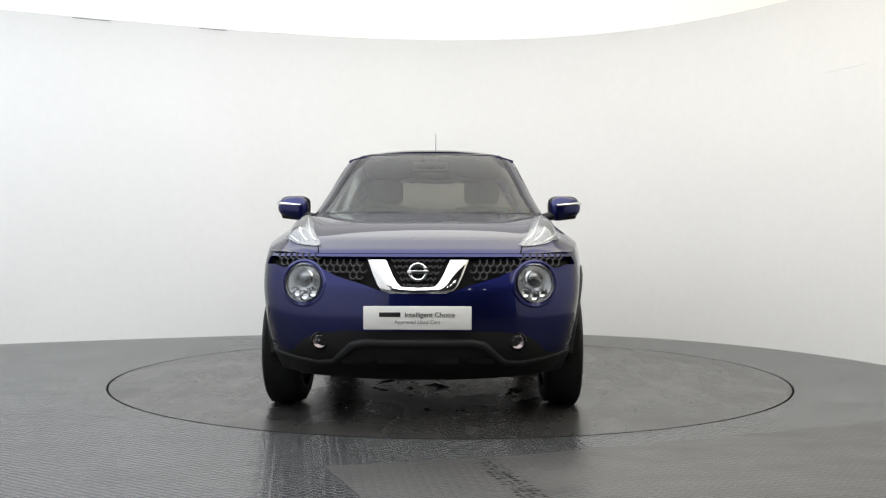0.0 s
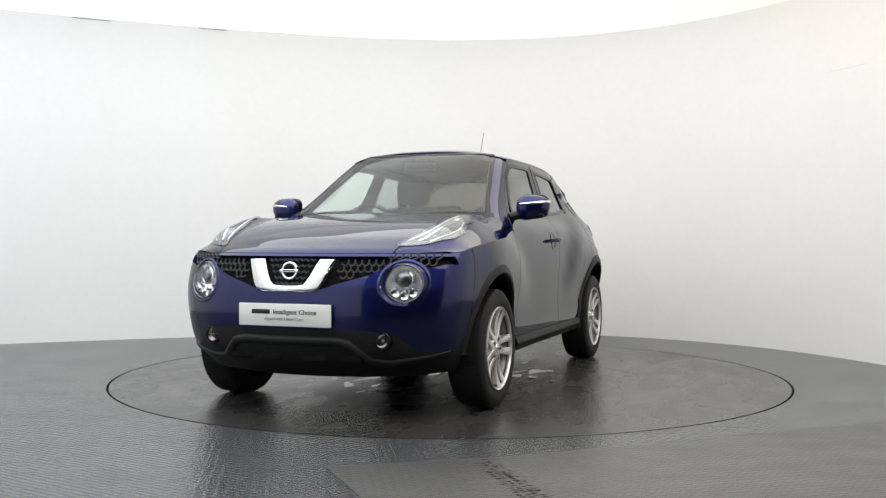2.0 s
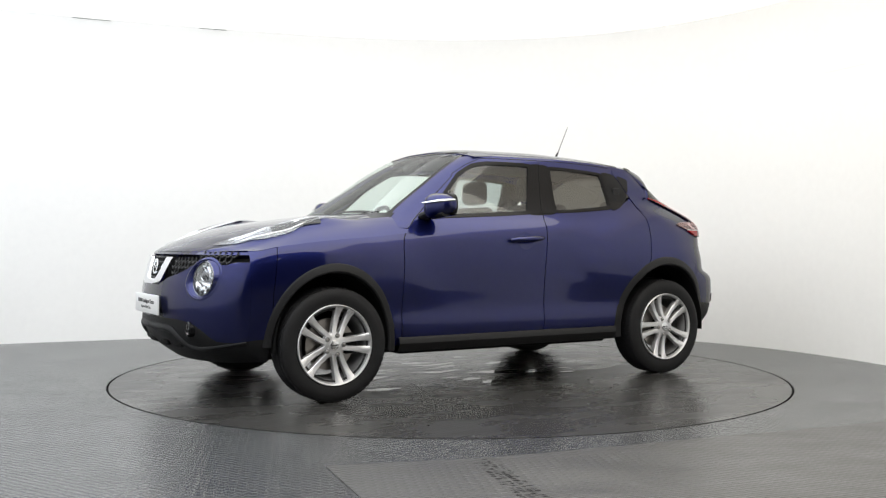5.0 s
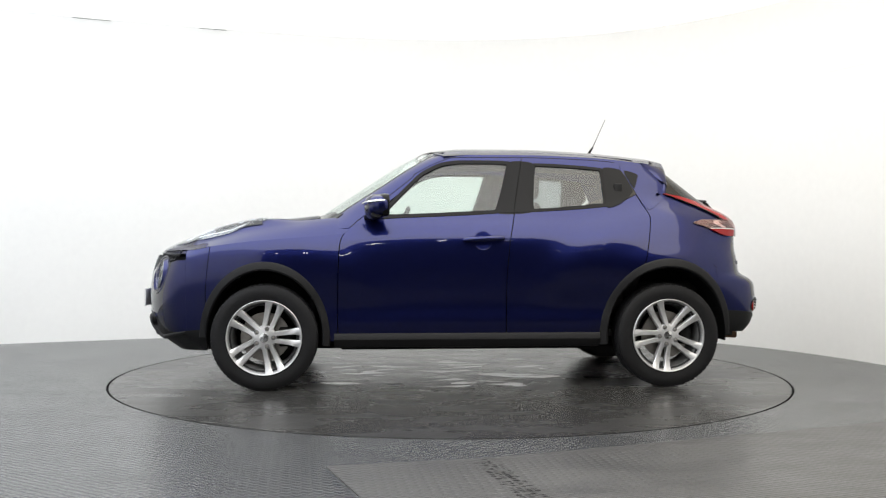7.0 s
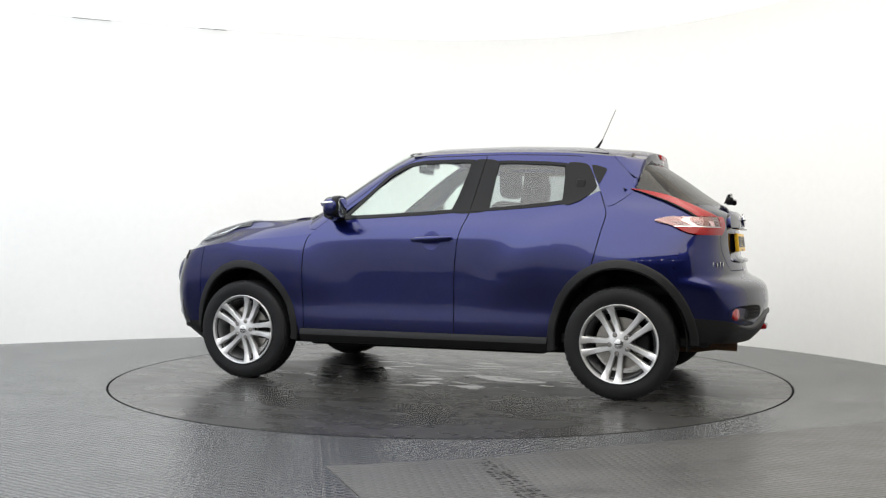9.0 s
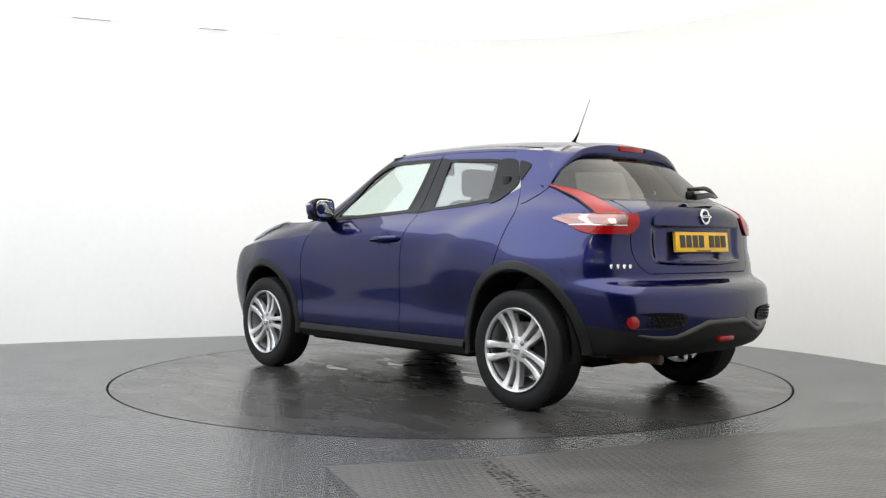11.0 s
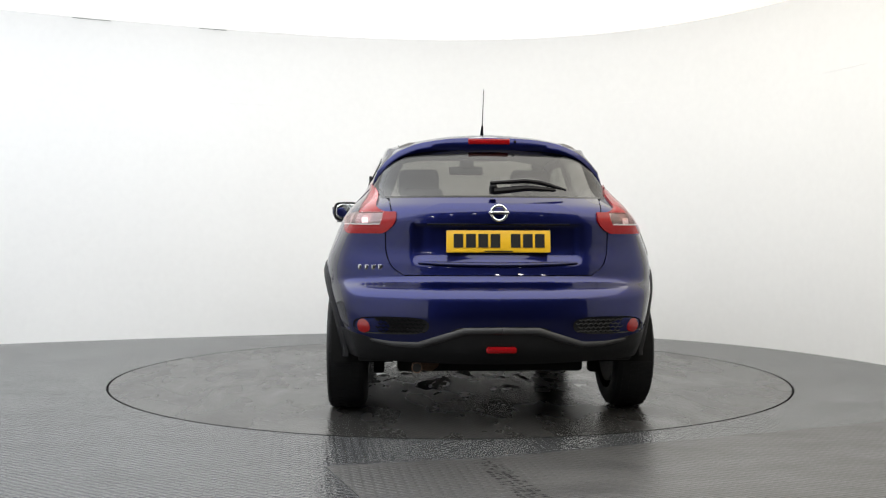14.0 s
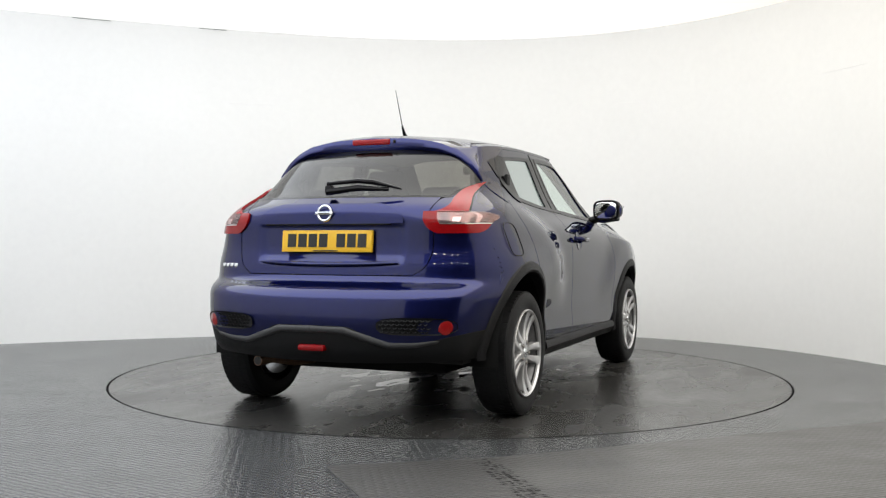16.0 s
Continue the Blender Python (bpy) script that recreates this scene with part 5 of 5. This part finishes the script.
def build_details(car):
    for sg in (1, -1):
        # door mirror
        bm = bmesh.new()
        bmesh.ops.create_uvsphere(bm, u_segments=28, v_segments=16, radius=1.0)
        for v in bm.verts:
            x, y, z = v.co
            p = 0.75
            x = math.copysign(abs(x) ** p, x)
            y = math.copysign(abs(y) ** p, y)
            z = math.copysign(abs(z) ** p, z)
            w = 0.088 * (1 - 0.18 * y) 
            v.co = Vector((0.585 + (x * 0.075 if x > 0 else x * 0.055) - 0.03 * (y + 1) * 0.5, sg * (0.905 + y * 0.105), 1.142 + z * w * 0.86 - 0.008 * (1 - y)))
        bmesh.ops.recalc_face_normals(bm, faces=bm.faces)
        mir = part("door_mirror", bm, PAINT, car, "blue door mirror with indicator strip")
        part("mirror_glass", pad(sg * 0.905, 1.141, 0.082, 0.056, ((0.5145, -0.002), (0.516, 0.0), (0.524, 0.0))), MIRROR, mir)
        part("mirror_rim", pad(sg * 0.905, 1.141, 0.090, 0.064, ((0.5175, -0.006), (0.5165, 0.001), (0.520, 0.007), (0.535, 0.009), (0.560, 0.006))), BLACK, mir)
        pts = [(0.655, sg * 0.83, 1.150), (0.652, sg * 0.90, 1.155), (0.635, sg * 0.965, 1.160), (0.59, sg * 1.003, 1.165), (0.55, sg * 1.008, 1.168)]
        part("indicator_strip", tube(pts, [0.006, 0.009, 0.010, 0.009, 0.006], 8), SATIN, mir)
        spin = Matrix.Translation((0.585, sg * 0.874, 0)) @ Matrix.Rotation(radians(sg * 10), 4, "Z") @ Matrix.Translation((-0.585, sg * -0.905, 0))
        for o in (mir, *mir.children):
            o.data.transform(spin)
        part("mirror_base", tube([(0.615, sg * 0.735, 1.072), (0.60, sg * 0.79, 1.085), (0.585, sg * 0.87, 1.085), (0.58, sg * 0.94, 1.085)], [0.045, 0.046, 0.046, 0.03], 12, flat=0.6), PLASTIC, mir)
        # front door handle
        y = side(-0.1, 0.925)
        h = part("door_handle", tube([(0.035, sg * (y + 0.012), 0.928), (0.0, sg * (y + 0.034), 0.932), (-0.10, sg * (y + 0.04), 0.936), (-0.18, sg * (y + 0.034), 0.940), (-0.215, sg * (y + 0.010), 0.942)], [0.012, 0.016, 0.017, 0.016, 0.012], 12, flat=1.0), PAINT, car, "blue pull door handle")
        cup = lathe([(0.058, 0.003), (0.054, 0.001), (0.0, -0.0)], 32, "y", (-0.085, 0, 0.925))
        for v in cup.verts:
            v.co.y = sg * (side(v.co.x, v.co.z) + v.co.y * 0.6 + 0.0015)
        bmesh.ops.recalc_face_normals(cup, faces=cup.faces)
        part("handle_cup", cup, PAINT, h)
        # hidden rear handle
        yy = side(-1.0, 1.25)
        part("rear_handle", box(-1.02, -0.965, sg * yy - 0.012, sg * yy + 0.006, 1.185, 1.30, 0.008), PLASTIC, car, "black hidden rear door handle")
    # fuel flap on the right side
    bm = bmesh.new()
    ring = []
    for k in range(32):
        a = 2 * math.pi * k / 32
        x = -1.40 + 0.075 * math.copysign(abs(math.cos(a)) ** 0.5, math.cos(a))
        z = 0.93 + 0.085 * math.copysign(abs(math.sin(a)) ** 0.5, math.sin(a))
        ring.append((x, -side(x, z) - 0.0015, z))
    tube(ring + ring[:1], 0.0022, 5, bm)
    part("fuel_flap", bm, BLACK, car, "fuel flap joint")
    # sales plate in front
    plate = part("sales_plate", box(2.098, 2.110, -0.263, 0.263, 0.488, 0.602, 0.004), WHITE, car, "white dealer plate with grey words")
    for text, size, z, m, y, bold in (("Intelligent Choice", 0.0345, 0.549, INK, 0.061, 0.0004), ("Approved Used Cars", 0.026, 0.517, GREYINK, 0.0, 0.0)):
        cu = bpy.data.curves.new("words", "FONT")
        cu.body, cu.size, cu.align_x, cu.extrude, cu.offset = text, size, "CENTER", 0.0006, bold
        tob = new("words_tmp", cu)
        dg = bpy.context.evaluated_depsgraph_get()
        me = bpy.data.meshes.new_from_object(tob.evaluated_get(dg))
        bpy.data.objects.remove(tob)
        me.materials.clear()
        me.materials.append(m)
        ob = new("plate_words", me)
        ob.parent = plate
        ob.matrix_basis = Matrix.Translation((2.1108, y, z)) @ Matrix(((0, 0, 1, 0), (1, 0, 0, 0), (0, 1, 0, 0), (0, 0, 0, 1)))
    part("plate_word_bar", box(2.1095, 2.1112, -0.186, -0.082, 0.550, 0.572, 0.002), INK, plate)
    # front wipers
    part("wiper", tube([(0.84, 0.56, 1.097), (0.87, 0.36, 1.108), (0.91, 0.12, 1.108)], [0.010, 0.008, 0.005], 8), BLACK, car, "black windscreen wiper")
    part("wiper", tube([(0.91, -0.08, 1.098), (0.89, -0.28, 1.104), (0.84, -0.53, 1.10)], [0.010, 0.008, 0.005], 8), BLACK, car, "black windscreen wiper")
    # underside
    part("floor_pan", box(-1.50, 1.80, -0.50, 0.50, 0.22, 0.30, 0.02), DARK, car)
    part("floor_side", box(-0.80, 0.80, 0.48, 0.76, 0.24, 0.32, 0.01), DARK, car)
    part("floor_side", box(-0.80, 0.80, -0.76, -0.48, 0.24, 0.32, 0.01), DARK, car)
    part("front_axle", tube([(HUBX, -0.72, 0.30), (HUBX, 0.72, 0.30)], 0.025, 10), DARK, car)
    part("rear_axle", tube([(-HUBX, -0.72, 0.30), (-HUBX, 0.72, 0.30)], 0.045, 10), DARK, car)
    part("exhaust", tube([(-1.2, 0.25, 0.26), (-1.65, 0.33, 0.27), (-1.76, 0.40, 0.295), (-1.885, 0.405, 0.292)], 0.027, 14), RUST, car, "short rusty exhaust pipe")
    # black disc on the closed pipe end, for the darkness inside the bore
    part("exhaust_bore", lathe([(0.0, 0.0), (0.022, 0.0), (0.022, 0.004)], 20, "x", (-1.8865, 0.405, 0.292)), INK, car)
    for sg in (1, -1):
        part("trailing_arm", box(-1.32, -1.24, sg * 0.60 - 0.03, sg * 0.60 + 0.03, 0.19, 0.28, 0.015), DARK, car)


def build_cabin(car):
    part("dashboard", box(0.48, 0.98, -0.66, 0.66, 0.72, 1.045, 0.06, seg=3), CABIN, car, "dark dashboard")
    part("cabin_floor", box(-1.75, 0.9, -0.70, 0.70, 0.31, 0.36, 0.01), SILL_CLOTH, car)
    part("bulkhead", box(0.96, 1.0, -0.68, 0.68, 0.32, 1.03, 0.01), DARK, car)
    part("load_floor", box(-1.80, -1.15, -0.58, 0.58, 0.60, 0.66, 0.02), SILL_CLOTH, car)
    for sg in (1, -1):
        bm = bmesh.new()
        g = []
        for i in range(31):
            x = 0.78 - i * 2.0 / 30
            g.append([bm.verts.new((x, sg * (side(x, z) - 0.05), z)) for z in ((0.36, 0.6, 0.8, 0.92, 1.0, belt(x) - 0.004) if x > -0.78 else (0.84, 0.86, 0.89, 0.92, 1.0, belt(x) - 0.004))])
        for a, b in zip(g, g[1:]):
            for k in range(5):
                bm.faces.new((a[k], a[k + 1], b[k + 1], b[k]))
        part("door_card", bm, CABIN, car)
        seat = part("seat", box(-0.25, 0.30, sg * 0.36 - 0.25, sg * 0.36 + 0.25, 0.50, 0.66, 0.06, seg=3), SEAT, car, "dark cloth front seat")
        bm = box(-0.07, 0.07, sg * 0.36 - 0.24, sg * 0.36 + 0.24, 0.0, 0.60, 0.06, seg=3)
        for v in bm.verts:
            k = 1 - 0.25 * max(0, v.co.z - 0.3)
            v.co = Vector((v.co.x - 0.24 - v.co.z * 0.36, sg * 0.36 + (v.co.y - sg * 0.36) * k, v.co.z + 0.58))
        part("backrest", bm, SEAT, seat)
        bm = box(-0.05, 0.05, sg * 0.36 - 0.13, sg * 0.36 + 0.13, 0.0, 0.18, 0.045, seg=3)
        for v in bm.verts:
            v.co += Vector((-0.46, 0, 1.20))
        part("headrest", bm, SEAT, seat)
        bm = box(-0.05, 0.05, sg * 0.36 - 0.12, sg * 0.36 + 0.12, 0.0, 0.12, 0.04, seg=3)
        for v in bm.verts:
            v.co += Vector((-1.22, 0, 1.10))
        part("rear_headrest", bm, SEAT, car)
    bm = box(-0.08, 0.08, -0.62, 0.62, 0.0, 0.55, 0.06, seg=3)
    for v in bm.verts:
        v.co += Vector((-1.05 - v.co.z * 0.3, 0, 0.56))
    part("rear_bench", bm, SEAT, car, "dark cloth rear bench")
    part("bench_cushion", box(-1.05, -0.55, -0.62, 0.62, 0.45, 0.62, 0.05, seg=3), SEAT, car)
    # steering wheel on the right
    bm = bmesh.new()
    pts = [(0.0, 0.185 * math.cos(2 * math.pi * k / 36), 0.185 * math.sin(2 * math.pi * k / 36)) for k in range(37)]
    tube(pts, 0.015, 8, bm)
    box(-0.02, 0.03, -0.06, 0.06, -0.05, 0.05, 0.02, bm)
    box(-0.008, 0.008, -0.18, 0.18, -0.015, 0.015, 0.004, bm)
    for v in bm.verts:
        v.co = Matrix.Rotation(radians(-25), 3, "Y") @ v.co + Vector((0.40, -0.36, 1.00))
    part("steering_wheel", bm, CABIN, car, "black steering wheel")
    part("inner_mirror", box(0.27, 0.30, -0.12, 0.12, 1.40, 1.46, 0.014), BLACK, car)
    part("sensor_box", box(0.20, 0.27, -0.05, 0.05, 1.44, 1.50, 0.012), BLACK, car)
    # lining under the roof
    bm = bmesh.new()
    g = []
    for i in range(17):
        x = 0.12 - i * 1.35 / 15
        zz = 1.525 - 0.03 * abs((i - 6) / 9) - 0.012 * max(0, i - 14)
        w = 0.525 - 0.028 * max(0, i - 13)
        g.append([bm.verts.new((x, y * w, zz - 0.06 * abs(y) ** 2.5)) for y in np.linspace(-1, 1, 13)])
    for a, b in zip(g, g[1:]):
        for k in range(12):
            bm.faces.new((a[k], a[k + 1], b[k + 1], b[k]))
    part("headlining", bm, LINING, car)


def build_car():
    car = new("car")
    tagged(car, "dark blue metallic crossover hatchback with black cladding on a turntable", "car")
    build_body(car)
    for hx in (HUBX, -HUBX):
        for sg in (1, -1):
            build_wheel(car, hx, sg)
    build_details(car)
    build_cabin(car)
    return car


SILL_CLOTH = mat("floor_carpet", (0.02, 0.02, 0.02), 0.95)
build_studio()
build_floor_details()
turntable = build_turntable()
car = build_car()


drift = curve((1.5, 3.0, 4.0, 6.5, 8.0, 9.0, 11.5, 12.5, 14.0, 16.0), (0.0, 0.5, 0.65, 0.85, 0.8, 0.65, 0.25, 0.0, -0.1, -0.1))


def heading(t):
    """Degrees through which the turntable has carried the car's nose."""
    start = ((0.0, -90.76), (0.5, -93.68), (1.0, -98.21), (1.5, -104.02))
    for a, h in start:
        if abs(a - t) < 1e-6:
            return h
    return -104.02 - 13.0 * (t - 1.5) + drift(t)


def motions():
    times = [0.0, 0.5, 1.0, 1.5] + [2.0 + 0.5 * k for k in range(29)]
    off = Matrix.Translation((-0.059, -0.129, 0.0))
    walk(car, [(t, pose(0, 0, 0, 0, 0, heading(t)) @ off) for t in times])
    walk(turntable, [(t, pose(0, 0, 0, 0, 0, heading(t))) for t in times])


motions()
